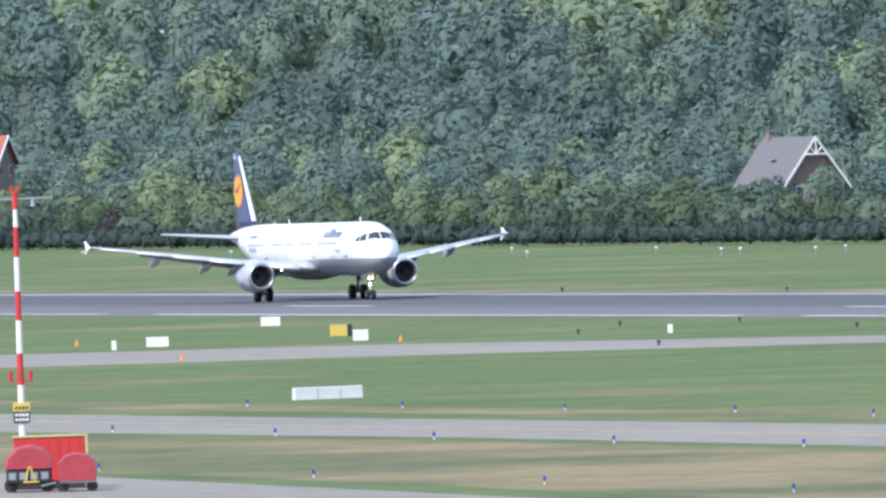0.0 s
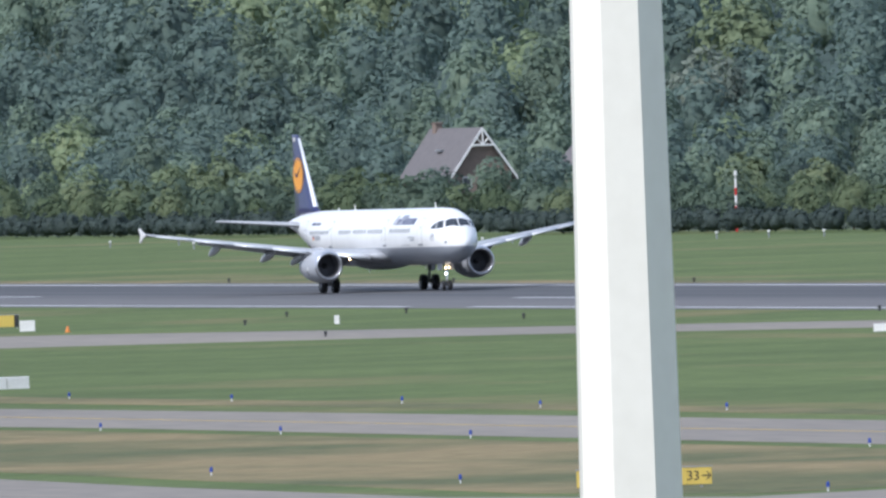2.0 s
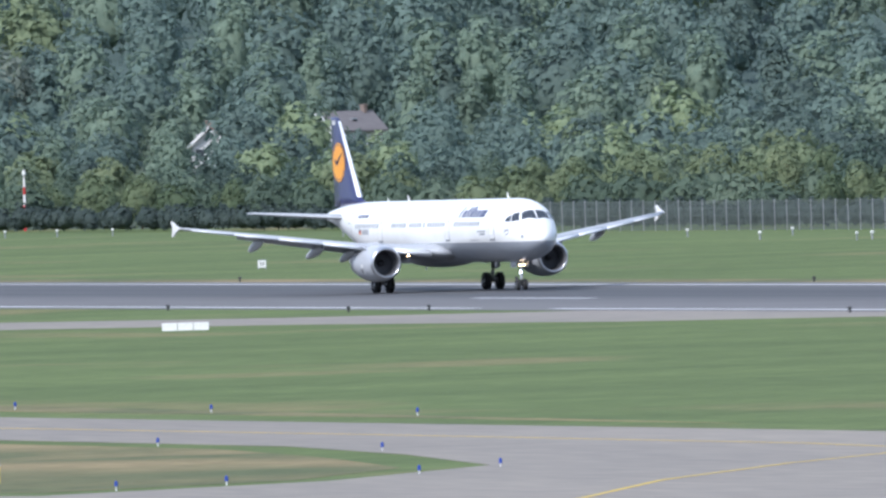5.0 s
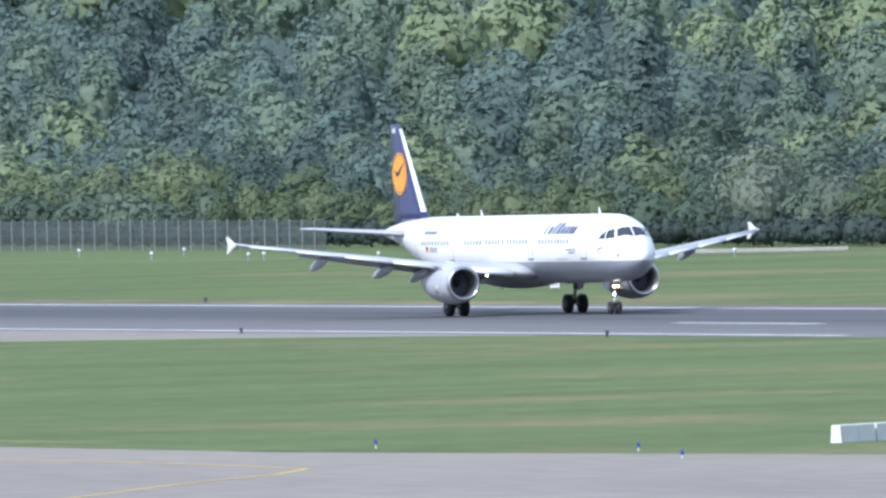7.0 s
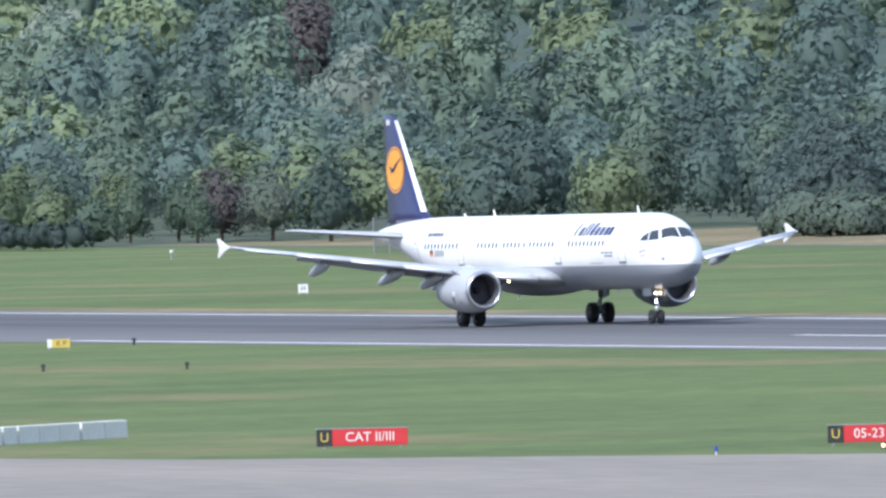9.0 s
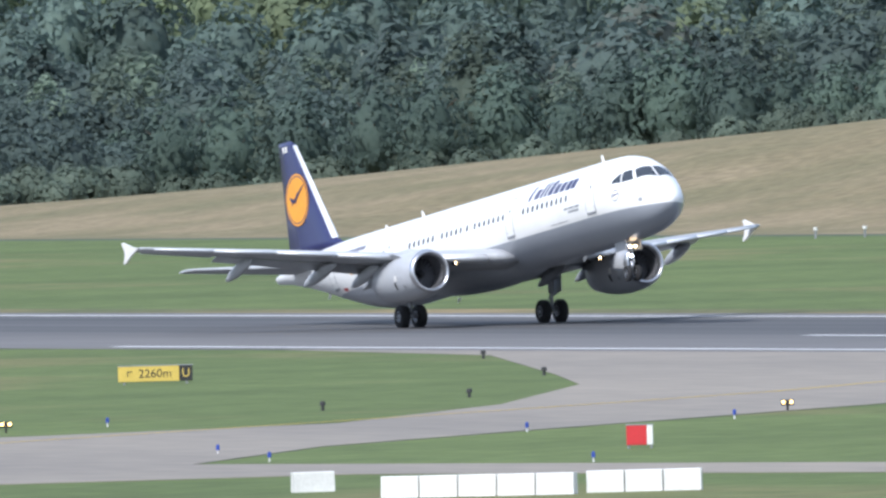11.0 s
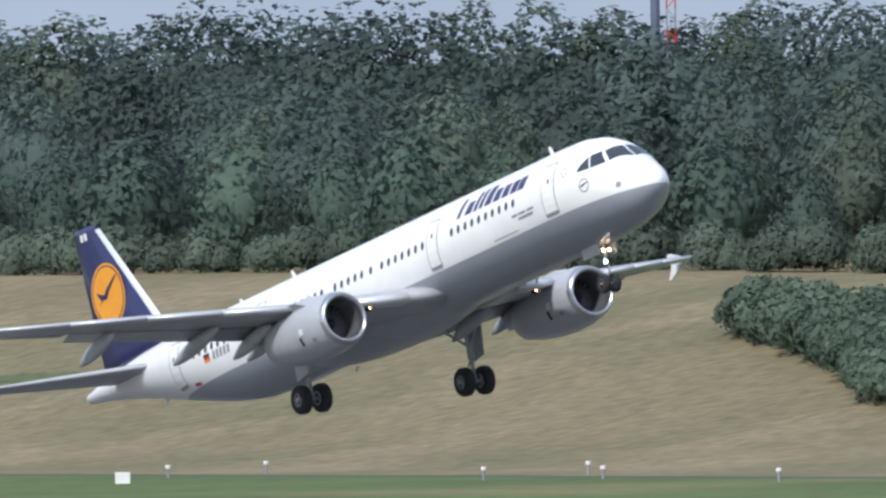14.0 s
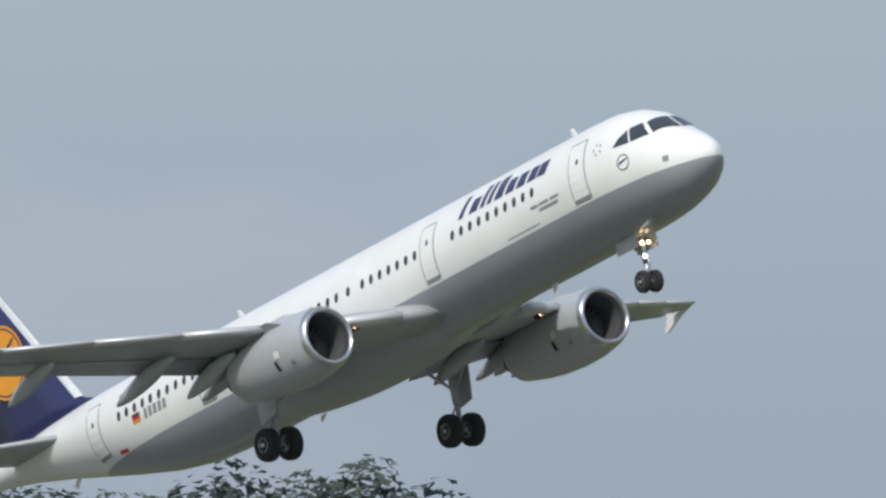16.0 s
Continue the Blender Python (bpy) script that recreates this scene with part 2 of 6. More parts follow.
def build_ground():
    xs, ys = GX, GY
    bm = bmesh.new()
    g = [[bm.verts.new((x, y, height(x, y))) for y in ys] for x in xs]
    for i in range(len(xs) - 1):
        for j in range(len(ys) - 1):
            f = bm.faces.new((g[i][j], g[i + 1][j], g[i + 1][j + 1], g[i][j + 1]))
            x, y = (xs[i] + xs[i + 1]) / 2, (ys[j] + ys[j + 1]) / 2
            if y > 655 and x > -1640:
                f.material_index = 1 if y < 775 else 2
            elif y > 645:
                f.material_index = 2
    ob = part("ground", bm, [GRASS, STRAW, SOIL], smooth=True)
    tagged(ob, "wide mown airfield grass rising to a dry straw-coloured bank", "ground", kind="structure")


build_ground()

PAVED = [(-1900, 306), (-1146, 306), (-1005, 311), (-869, 313.5), (-811, 325), (-782, 341), (-780, 356), (-783, 370), (-807, 388.5), (-842, 409),
         (-866, 419.5), (-917, 441), (-950, 446.4), (-838, 446.4), (-836, 441), (-822, 429), (-799, 410), (-782, 393), (-757, 365), (-744, 351),
         (-723, 336), (-686, 345), (-669, 349), (-300, 430), (-300, 422), (-659, 342), (-699, 331), (-705, 318), (-690, 300), (-660, 250),
         (-640, 60), (-1900, 60), (-1900, 266), (-1100, 261), (-944, 256.6), (-864, 251.5), (-824, 250.4), (-803, 256), (-811, 270), (-830, 283),
         (-858, 289), (-885, 293), (-1014, 293), (-1083, 289.5), (-1900, 286)]
EXIT = [(-1440, 300), (-1428, 350), (-1410, 378), (-1392, 398), (-1352, 414), (-1308, 432), (-1290, 446.4), (-1195, 446.4), (-1220, 439),
        (-1236, 430), (-1275, 422), (-1312, 404), (-1332, 382), (-1345, 356), (-1358, 306)]


def build_paving():
    bm = bmesh.new()
    slab(bm, [(-4000, 446.5), (1800, 446.5), (1800, 498), (-4000, 498)], 0.03)
    tagged(part("runway", bm, ASPHALT), "dark grey grooved asphalt runway with worn white lines", "runway", kind="structure")
    bm = bmesh.new()
    slab(bm, PAVED, 0.025)
    tagged(part("taxiway", bm, CONCRETE), "pale grey concrete taxiway curving out to the runway", "taxiway", kind="structure")
    bm = bmesh.new()
    slab(bm, EXIT, 0.02)
    tagged(part("exit_road", bm, CONCRETE), "grey concrete exit road from the runway", "taxiway", kind="structure")
    bm = bmesh.new()
    slab(bm, [(-1120, 266), (-945, 260), (-866, 256), (-826, 254.5), (-809, 258), (-815, 270), (-832, 280), (-860, 286), (-886, 290), (-1010, 290), (-1120, 284)], 0.012)
    slab(bm, [(-1300, 314), (-1146, 313), (-1005, 317), (-900, 318), (-1005, 322), (-1146, 320), (-1300, 319)], 0.012)
    slab(bm, [(-4000, 498.0), (1800, 498.0), (1800, 505.0), (-4000, 505.0)], 0.014)
    tagged(part("verge", bm, VERGE), "patchy sun-dried grass verge between the taxiways", "grass", kind="structure")
    # painted lines
    bm = bmesh.new()
    for y in (449.4, 493.7):
        for i in range(-230, 60):
            if (i * 7919) % 11 > 0 or y > 460:
                slab(bm, [(i * 15.0, y - 0.45), (i * 15.0 + 14.9, y - 0.45), (i * 15.0 + 14.9, y + 0.45), (i * 15.0, y + 0.45)], 0.037, 0.004)
    for i in range(-6, 6):
        slab(bm, [(i * 145.0 - 938, 466.9), (i * 145.0 - 915, 466.9), (i * 145.0 - 915, 467.8), (i * 145.0 - 938, 467.8)], 0.037, 0.004)
    tagged(part("runway_marking", bm, LINE), "worn white painted runway lines", "marking", kind="structure")


build_paving()

# ------------------------------------------------------------------ trees


def leaf_material(name, a, b, rnd):
    """Leaves that let some light through, varied from tree to tree and from clump to clump."""
    m = surface(name, a, b, scale=0.35, fine=6.0, rough=0.75, rnd=rnd, spread=0.3, spec=0.2)
    n, l = m.node_tree.nodes, m.node_tree.links
    bsdf = n["Principled BSDF"]
    src = bsdf.inputs["Base Color"].links[0].from_socket
    geo = n.new("ShaderNodeNewGeometry")
    hsv = n.new("ShaderNodeHueSaturation")
    for lo, hi, key in ((0.88, 1.13, "Value"), (0.51, 0.492, "Hue")):
        mr = n.new("ShaderNodeMapRange")
        mr.inputs["To Min"].default_value, mr.inputs["To Max"].default_value = lo, hi
        l.new(geo.outputs["Random Per Island"], mr.inputs["Value"])
        l.new(mr.outputs[0], hsv.inputs[key])
    l.new(src, hsv.inputs["Color"])
    l.new(hsv.outputs["Color"], bsdf.inputs["Base Color"])
    tr = n.new("ShaderNodeBsdfTranslucent")
    l.new(hsv.outputs["Color"], tr.inputs["Color"])
    mx = n.new("ShaderNodeMixShader")
    mx.inputs["Fac"].default_value = 0.4
    l.new(bsdf.outputs[0], mx.inputs[1])
    l.new(tr.outputs[0], mx.inputs[2])
    l.new(mx.outputs[0], n["Material Output"].inputs["Surface"])
    return m


# leaf colours raised and blued to carry the haze over the woods
TONES = (("bright", (0.17, 0.215, 0.115), (0.125, 0.165, 0.095)), ("mid", (0.135, 0.18, 0.125), (0.098, 0.14, 0.1)),
         ("dark", (0.105, 0.148, 0.12), (0.08, 0.118, 0.098)), ("silver", (0.19, 0.225, 0.175), (0.15, 0.18, 0.135)), ("copper", (0.12, 0.11, 0.105), (0.085, 0.08, 0.075)))
LEAVES = [leaf_material("leaves_" + nm, a, b, 0.25) for nm, a, b in TONES]
# three shades of each, so that neighbouring trees differ; base colours paled for haze in the west, kept dark in the
# east
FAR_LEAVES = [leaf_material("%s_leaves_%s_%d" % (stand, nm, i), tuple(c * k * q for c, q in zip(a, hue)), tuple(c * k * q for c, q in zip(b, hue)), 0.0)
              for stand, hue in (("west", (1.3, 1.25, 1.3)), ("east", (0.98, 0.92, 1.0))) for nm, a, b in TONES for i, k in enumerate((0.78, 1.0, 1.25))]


def crown_mesh(rng, tall, wide, base, lobes, cards, cone=0.0, leaf_size=1.0):
    """A crown of many ragged boughs, their outer sides thickly set with leaf clumps."""
    bm = bmesh.new()
    wide *= 1.12
    span = tall - base
    middle = Vector((0, 0, base + span * 0.45))
    seed = Vector((rng.uniform(0, 90), rng.uniform(0, 90), rng.uniform(0, 90)))
    balls = []
    for i in range(lobes):
        h = (i + 0.5) / lobes
        ring = math.sqrt(max(0.1, 1 - (2 * h - 0.8) ** 2 * 0.8)) if cone == 0 else (1 - 0.85 * h)
        a = i * 2.4 + rng.uniform(-0.5, 0.5)
        rad = wide * ring * rng.uniform(0.36, 0.6)
        r = min(span * 0.36, wide * rng.uniform(0.34, 0.54) * (0.55 + 0.45 * ring))
        balls.append((Vector((rad * math.cos(a), rad * math.sin(a), base + r * 0.75 + (span - r * 1.65) * h)), r))

    def reach(c, d, r):
        """How far a bough bulges out in the direction d."""
        q = c + d * r + seed
        return r * (0.92 + 0.3 * noise.noise(q * 0.8) + 0.16 * noise.noise(q * 2.1))

    # the shaded heart of the crown
    made = bmesh.ops.create_icosphere(bm, subdivisions=2, radius=1.0)
    for v in made["verts"]:
        d = v.co.normalized()
        slim = 1.0 if cone == 0 else 0.95 - 0.62 * (d.z * 0.5 + 0.5)
        v.co = middle + Vector((d.x * wide * 0.5 * slim, d.y * wide * 0.5 * slim, d.z * span * 0.32)) * (0.95 + 0.3 * noise.noise(d * 2.3 + seed))
    bm.normal_update()
    swell = [(v.normal * 0.7 + Vector((0, 0, 0.2))).normalized() for v in bm.verts]
    weights = [r * r for c, r in balls]
    for (c, r) in rng.choices(balls, weights, k=cards):
        for attempt in range(8):
            d = Vector((rng.gauss(0, 1), rng.gauss(0, 1), rng.gauss(0.3, 1))).normalized()
            p = c + d * reach(c, d, r) * (1.04 - 0.34 * rng.random() ** 2)
            if d.z > -0.6 and not any(o is not c and (p - o).length < q * 0.75 for o, q in balls):
                break
        out = (d * 0.45 + (p - middle).normalized() * 0.55).normalized()
        face = (out + Vector((rng.uniform(-1, 1), rng.uniform(-1, 1), rng.uniform(-1, 1))) * 0.5).normalized()
        e1 = face.orthogonal().normalized()
        e2 = face.cross(e1)
        s, turn = rng.uniform(0.5, 1.0) * leaf_size, rng.uniform(0, 6.28)
        ring3 = []
        for j in range(3):
            ang, q = turn + j * 2.1 + rng.uniform(-0.45, 0.45), s * rng.uniform(0.6, 1.3)
            ring3.append(bm.verts.new(p + (e1 * math.cos(ang) + e2 * math.sin(ang)) * q))
        bm.faces.new(ring3)
        lie = face * 0.45 + out * 0.5 + Vector((0, 0, 0.08))
        swell += [lie.normalized()] * 3
    for f in bm.faces:
        f.smooth = True
    bm.verts.index_update()
    return bm, [tuple(v) for v in swell]


def trunk_mesh(rng, tall, radius):
    bm = bmesh.new()
    top = Vector((rng.uniform(-0.3, 0.3), rng.uniform(-0.3, 0.3), tall * 0.75))
    tube(bm, (0, 0, -0.6), top * 0.5, radius, radius * 0.7, 7)
    tube(bm, top * 0.5, top, radius * 0.7, radius * 0.2, 6)
    for i in range(5):
        a = i * 1.4 + rng.uniform(-0.3, 0.3)
        s = top * rng.uniform(0.4, 0.75)
        tube(bm, s, s + Vector((math.cos(a), math.sin(a), 0.8)) * tall * 0.22, radius * 0.35, radius * 0.1, 5, False)
    return bm


#        tall wide base lumps cards cone leaf
SHAPES = ((11, 4.2, 0.8, 12, 760, 0, 1), (9, 4.0, 0.5, 10, 760, 0, 0), (13, 4.6, 0.8, 14, 760, 0, 2), (7, 3.6, 0.2, 8, 760, 0, 0), (14, 3.8, 0.8, 14, 760, 0, 1),
          (12, 2.9, 0.6, 11, 760, 0.7, 2), (5, 3.2, 0.1, 8, 760, 0, 1), (10, 4.4, 0.5, 12, 760, 0, 2), (11, 4.9, 0.4, 17, 1300, 0, 3), (9, 3.8, 0.5, 13, 900, 0, 4))
TREE_LABEL = ("broadleaf tree with a light green crown in the wood edge", "bushy green tree with a low crown", "tall dark green tree of the wood",
              "low round green tree at the wood edge", "slender tall green tree of the wood", "dark pointed conifer in the wood", "low wide green bush by the fence",
              "broad dark green tree of the wood", "silvery green willow with a pale crown", "copper-leaved dark red tree")
rt = random.Random(5)
KINDS = []
for tall, wide, base, lumps, cards, cone, leaf in SHAPES:
    bm, swell = crown_mesh(rt, tall, wide, base - 0.4, lumps, 560 if tall < 6 else 1000, cone, 0.48)
    me = mesh_of("crown", bm, LEAVES[leaf])
    me.normals_split_custom_set_from_vertices(swell)
    KINDS.append((me, mesh_of("trunk", trunk_mesh(rt, tall, 0.028 * tall), BARK), tall))
FAR = []
for tall, wide, base, lumps, cards, cone, leaf in SHAPES:
    for k in range(2):
        bm, swell = crown_mesh(rt, tall, wide, base, lumps + 2, 2000, cone, 0.325) if k == 1 else crown_mesh(rt, tall, wide, base, lumps, 800, cone, 0.56)
        FAR.append((np.array([v.co for v in bm.verts], dtype=np.float32), np.array([[v.index for v in f.verts] for f in bm.faces], dtype=np.int32), leaf, np.array(swell, dtype=np.float32)))
        bm.free()
COARSE = []
for tall, wide, base, lumps, cards, cone, leaf in SHAPES:
    bm, swell = crown_mesh(rt, tall, wide, base, lumps - 2, 440, cone, 0.74)
    COARSE.append((np.array([v.co for v in bm.verts], dtype=np.float32), np.array([[v.index for v in f.verts] for f in bm.faces], dtype=np.int32), leaf, np.array(swell, dtype=np.float32)))
    bm.free()
FAR += COARSE


def tree(kind, x, y, size, turn, z=None):
    crown, trunk, tall = KINDS[kind]
    t = new("bush" if kind == 6 else "tree")
    t.matrix_basis = Matrix.Translation((x, y, height(x, y) - 0.1 if z is None else z)) @ Matrix.Rotation(turn, 4, "Z") @ Matrix.Diagonal((size, size, size, 1))
    for nm, me in (("trunk", trunk), ("crown", crown)):
        o = new(nm, me)
        o.parent = t
    tagged(t, TREE_LABEL[kind], "bush" if kind == 6 else "tree", group="trees of the wood")


# clearings: the houses look out over lower growth (bearings, distance, top of the growth in degrees)
CLEAR = ((-73.20, -73.01, 2376, -0.235), (-73.01, -72.90, 2376, -0.205), (-72.78, -72.7, 2435, -0.19), (-75.2, -74.88, 2690, -0.14), (-71.892, -71.868, 2338, -0.225),
         (-71.53, -71.46, 2395, -0.19))
# the skyline of the eastern wood: bearing, elevation
SKYLINE = [(-64.0, 0.38), (-59.0, 0.40), (-57.42, 0.415), (-57.0, 0.40), (-56.92, 0.355), (-56.86, 0.41), (-56.7, 0.425), (-56.4, 0.41), (-56.33, 0.5), (-56.28, 0.55), (-55.97, 0.55), (-55.94, 0.5), (-55.9, 0.55),
           (-55.76, 0.55), (-55.7, 0.47), (-55.34, 0.465), (-55.18, 0.4), (-55.14, 0.49), (-55.08, 0.505), (-55.0, 0.49), (-54.95, 0.43), (-54.6, 0.39), (-54.25, 0.42), (-54.2, 0.5), (-54.12, 0.55),
           (-53.95, 0.54), (-53.9, 0.45), (-53.4, 0.44), (-52.9, 0.48), (-52.76, 0.55), (-52.22, 0.565), (-52.1, 0.52), (-51.95, 0.46), (-51.82, 0.49), (-51.68, 0.54), (-51.4, 0.55), (-51.24, 0.52),
           (-51.15, 0.46), (-51.0, 0.4), (-49.0, 0.4)]
STUFF = []


def room_under(x, y):
    """How tall a tree may grow before it breaks the skyline."""
    az = math.degrees(math.atan2(x, y))
    return EYE[2] + math.hypot(x, y) * math.tan(radians(lerp(SKYLINE, az))) - height(x, y) + 1.3



def grow(kind, x, y, size, rng, single, shades=(0, 1, 2), east=False):
    dist, az = math.hypot(x, y), math.degrees(math.atan2(x, y))
    tall = SHAPES[kind][0]
    for a0, a1, d, el in CLEAR:
        edge = math.degrees(SHAPES[kind][1] * size * 0.55 / dist)
        if a0 - edge < az < a1 + edge and dist < d + 8:
            room = EYE[2] + dist * math.tan(radians(el)) - height(x, y)
            if room < 1.2 or -6 < dist - d < 8:
                return
            size = min(size, room / (tall * 1.05))
    if east and az > -58.9:
        size = min(size, room_under(x, y) * rng.uniform(0.9, 1.0) / tall)
    if single:
        tree(kind, x, y, size, rng.uniform(0, 6.28))
    else:
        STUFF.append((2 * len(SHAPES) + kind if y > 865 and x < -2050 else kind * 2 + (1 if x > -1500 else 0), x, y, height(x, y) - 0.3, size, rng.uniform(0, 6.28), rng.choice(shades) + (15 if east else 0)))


def build_wood():
    # singles stand along the wood's edge, the rest goes into one mesh
    rng = random.Random(11)
    # y, gap, height range, kinds, single objects
    west = ((650, 4.2, 4.0, 5.2, (6, 3, 6, 1), True), (661, 4.4, 4.8, 6.2, (3, 1, 6, 0), True), (672, 4.6, 5.5, 7.2, (1, 3, 0, 7), True),
            (684, 4.8, 6.5, 8.5, (0, 1, 7, 3), False), (697, 5.0, 7, 9.5, (0, 1, 7, 2), False), (711, 5.0, 8, 10.5, (0, 2, 7, 4), False), (727, 5.2, 9, 11.5, (2, 7, 0, 1), False),
            (745, 5.4, 9, 12, (2, 0, 4, 5), False), (765, 5.6, 10, 13, (2, 7, 4, 5), False), (788, 6, 10, 13.5, (2, 4, 7, 0), False), (815, 6.4, 10, 14, (2, 4, 7, 1), False),
            (848, 7, 11, 15, (2, 4, 7, 0), False), (870, 7, 11, 14.5, (2, 7, 1, 4), False), (882, 7.5, 11, 15, (2, 7, 4, 0), False), (896, 7.5, 11, 15, (2, 7, 0, 4), False), (914, 8, 12, 15, (2, 7, 1, 0), False), (940, 8, 12, 15, (2, 7, 4, 0), False), (956, 8, 12, 15, (2, 7, 4, 1), False), (970, 8, 12, 16, (2, 7, 4, 1), False), (1000, 8, 12, 16, (2, 7, 4, 0), False), (1018, 8, 12, 16, (2, 0, 4, 7), False), (1052, 8, 13, 16, (2, 7, 4, 0), False), (1070, 7, 13, 16, (2, 7, 4, 0), False), (1112, 7, 15, 19, (2, 7, 2, 0), False), (1128, 7, 16, 20, (2, 7, 2, 0), False))
    east = ((749, 5.4, 6.5, 10.0, (7, 7, 2, 2), True), (757, 5.2, 9.0, 12.0, (2, 7, 4, 0), False), (768, 5.4, 11, 14.5, (2, 7, 4, 5), False), (782, 5.6, 12, 15.5, (2, 4, 7, 7), False),
            (800, 6, 12, 15.5, (2, 7, 4, 5), False), (822, 6.4, 12, 16, (2, 4, 7, 2), False), (850, 7, 12, 15.5, (2, 7, 4, 2), False),
            (890, 7.5, 11, 14.5, (2, 7, 4, 2), False), (935, 8, 12, 15, (2, 7, 4, 2), False))
    for rows, lo, hi, keep in ((west, -75.7, -60.8, lambda x, y: x < -1640 + max(0.0, (y - 700)) * 0.2), (east, -68.4, -50.0, lambda x, y: x > -1710 and (y < 812 or x < -1500))):
        for y0, gap, h0, h1, kinds, single in rows:
            az = lo
            while az < hi:
                y = y0 + rng.uniform(-4, 4)
                x = y * math.tan(radians(az))
                az += math.degrees(gap * (1.0 if single or y0 > 865 else 1.16) * rng.uniform(0.65, 1.3) / math.hypot(x, y))
                k = rng.choice(kinds)
                if rng.random() < (0.03 if rows is west else 0.008):
                    k = rng.choice((8, 9, 0) if rows is west else (8, 0))
                if keep(x, y):
                    # far-west trees draw paler tones, thicker haze put into the colour
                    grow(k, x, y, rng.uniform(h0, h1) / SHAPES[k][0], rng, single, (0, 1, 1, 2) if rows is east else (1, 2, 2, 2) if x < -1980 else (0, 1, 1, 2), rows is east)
    # undergrowth at the foot of the wood
    for i in range(190):
        az = -66.2 + 14.4 * (i + rng.random()) / 190
        grow(6, 744 * math.tan(radians(az)), 744 + rng.uniform(-1.5, 2.5), rng.uniform(0.4, 0.75), rng, False, (1, 2), True)
    # bushes on the dry bank
    for i in range(46):
        u = (i + rng.uniform(-0.4, 0.4)) / 45
        for j in range(5):
            x = -1095 + 68 * u + rng.uniform(-0.8, 0.8)
            y = 716 - 15 * u * u - (j * 3.4 + rng.uniform(-1, 1)) * min(1.0, 0.1 + 1.5 * u)
            tree(6, x, y, rng.uniform(0.5, 0.68), rng.uniform(0, 6.28))
    # the skyline
    az = -62.6
    while az < -50.4:
        y = 800 + rng.uniform(-6, 6)
        x = y * math.tan(radians(az))
        k = rng.choice((2, 7, 4, 2))
        grow(k, x, y, rng.uniform(0.96, 1.04) * room_under(x, y) / SHAPES[k][0], rng, False, (0, 1), True)
        az += 0.075 * rng.uniform(0.6, 1.3)
    # the wood's corner comes forward where the bank runs out
    for i in range(150):
        az = -66.7 + 1.5 * (i + rng.random()) / 150
        y = 674 + 64 * max(0.0, (az + 66.5) / 1.3) + 9 * (i % 3) + rng.uniform(-2, 2)
        k = (6, 7, 2)[i % 3]
        grow(k, y * math.tan(radians(az)), y, (rng.uniform(2.5, 4), rng.uniform(5, 7.5), rng.uniform(7.5, 10))[i % 3] / SHAPES[k][0], rng, False, (1, 1, 2), True)
    tree(8, 751 * math.tan(radians(-55.37)), 751, 1.0, 2.1)
    tree(8, 645 * math.tan(radians(-68.95)), 645, 0.78, 1.4)
    tree(8, 646 * math.tan(radians(-68.75)), 646, 0.6, 2.4)
    # the rest of the wood in one mesh
    vs, fs, ms, ns, at = [], [], [], [], 0
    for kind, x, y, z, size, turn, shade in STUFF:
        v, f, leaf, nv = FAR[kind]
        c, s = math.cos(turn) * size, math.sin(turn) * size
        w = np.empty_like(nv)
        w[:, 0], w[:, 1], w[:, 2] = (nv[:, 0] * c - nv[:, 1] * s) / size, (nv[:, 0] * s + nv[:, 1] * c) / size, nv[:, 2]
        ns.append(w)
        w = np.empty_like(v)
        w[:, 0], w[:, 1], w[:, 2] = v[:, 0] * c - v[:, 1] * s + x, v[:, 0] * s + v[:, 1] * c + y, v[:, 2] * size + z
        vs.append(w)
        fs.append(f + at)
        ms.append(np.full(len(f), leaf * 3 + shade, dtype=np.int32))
        at += len(v)
    vs, fs, ms = np.concatenate(vs), np.concatenate(fs), np.concatenate(ms)
    me = bpy.data.meshes.new("far_wood")
    me.vertices.add(len(vs))
    me.vertices.foreach_set("co", vs.ravel())
    me.loops.add(len(fs) * 3)
    me.loops.foreach_set("vertex_index", fs.ravel())
    me.polygons.add(len(fs))
    me.polygons.foreach_set("loop_start", np.arange(0, len(fs) * 3, 3, dtype=np.int32))
    for mt in FAR_LEAVES:
        me.materials.append(mt)
    me.polygons.foreach_set("material_index", ms)
    me.polygons.foreach_set("use_smooth", np.ones(len(fs), dtype=bool))
    me.update(calc_edges=True)
    me.normals_split_custom_set_from_vertices(np.concatenate(ns))
    tagged(new("far_wood", me), "dense mixed green wood on the rising ground", "wood", kind="stuff")


build_wood()


def sheet(name, vs, fs, materials, ms=None):
    """A mesh of triangles from arrays."""
    me = bpy.data.meshes.new(name)
    me.vertices.add(len(vs))
    me.vertices.foreach_set("co", vs.astype(np.float32).ravel())
    me.loops.add(len(fs) * 3)
    me.loops.foreach_set("vertex_index", fs.astype(np.int32).ravel())
    me.polygons.add(len(fs))
    me.polygons.foreach_set("loop_start", np.arange(0, len(fs) * 3, 3, dtype=np.int32))
    for mt in materials:
        me.materials.append(mt)
    me.polygons.foreach_set("use_smooth", np.ones(len(fs), dtype=bool))
    me.update(calc_edges=True)
    return me


CLUMPS = []
for k in range(4):
    bm, swell = crown_mesh(rt, 2.0, 1.0, 0.0, 4, 100, 0, 0.22)
    CLUMPS.append((np.array([v.co for v in bm.verts]), np.array([[v.index for v in f.verts] for f in bm.faces])))
    bm.free()


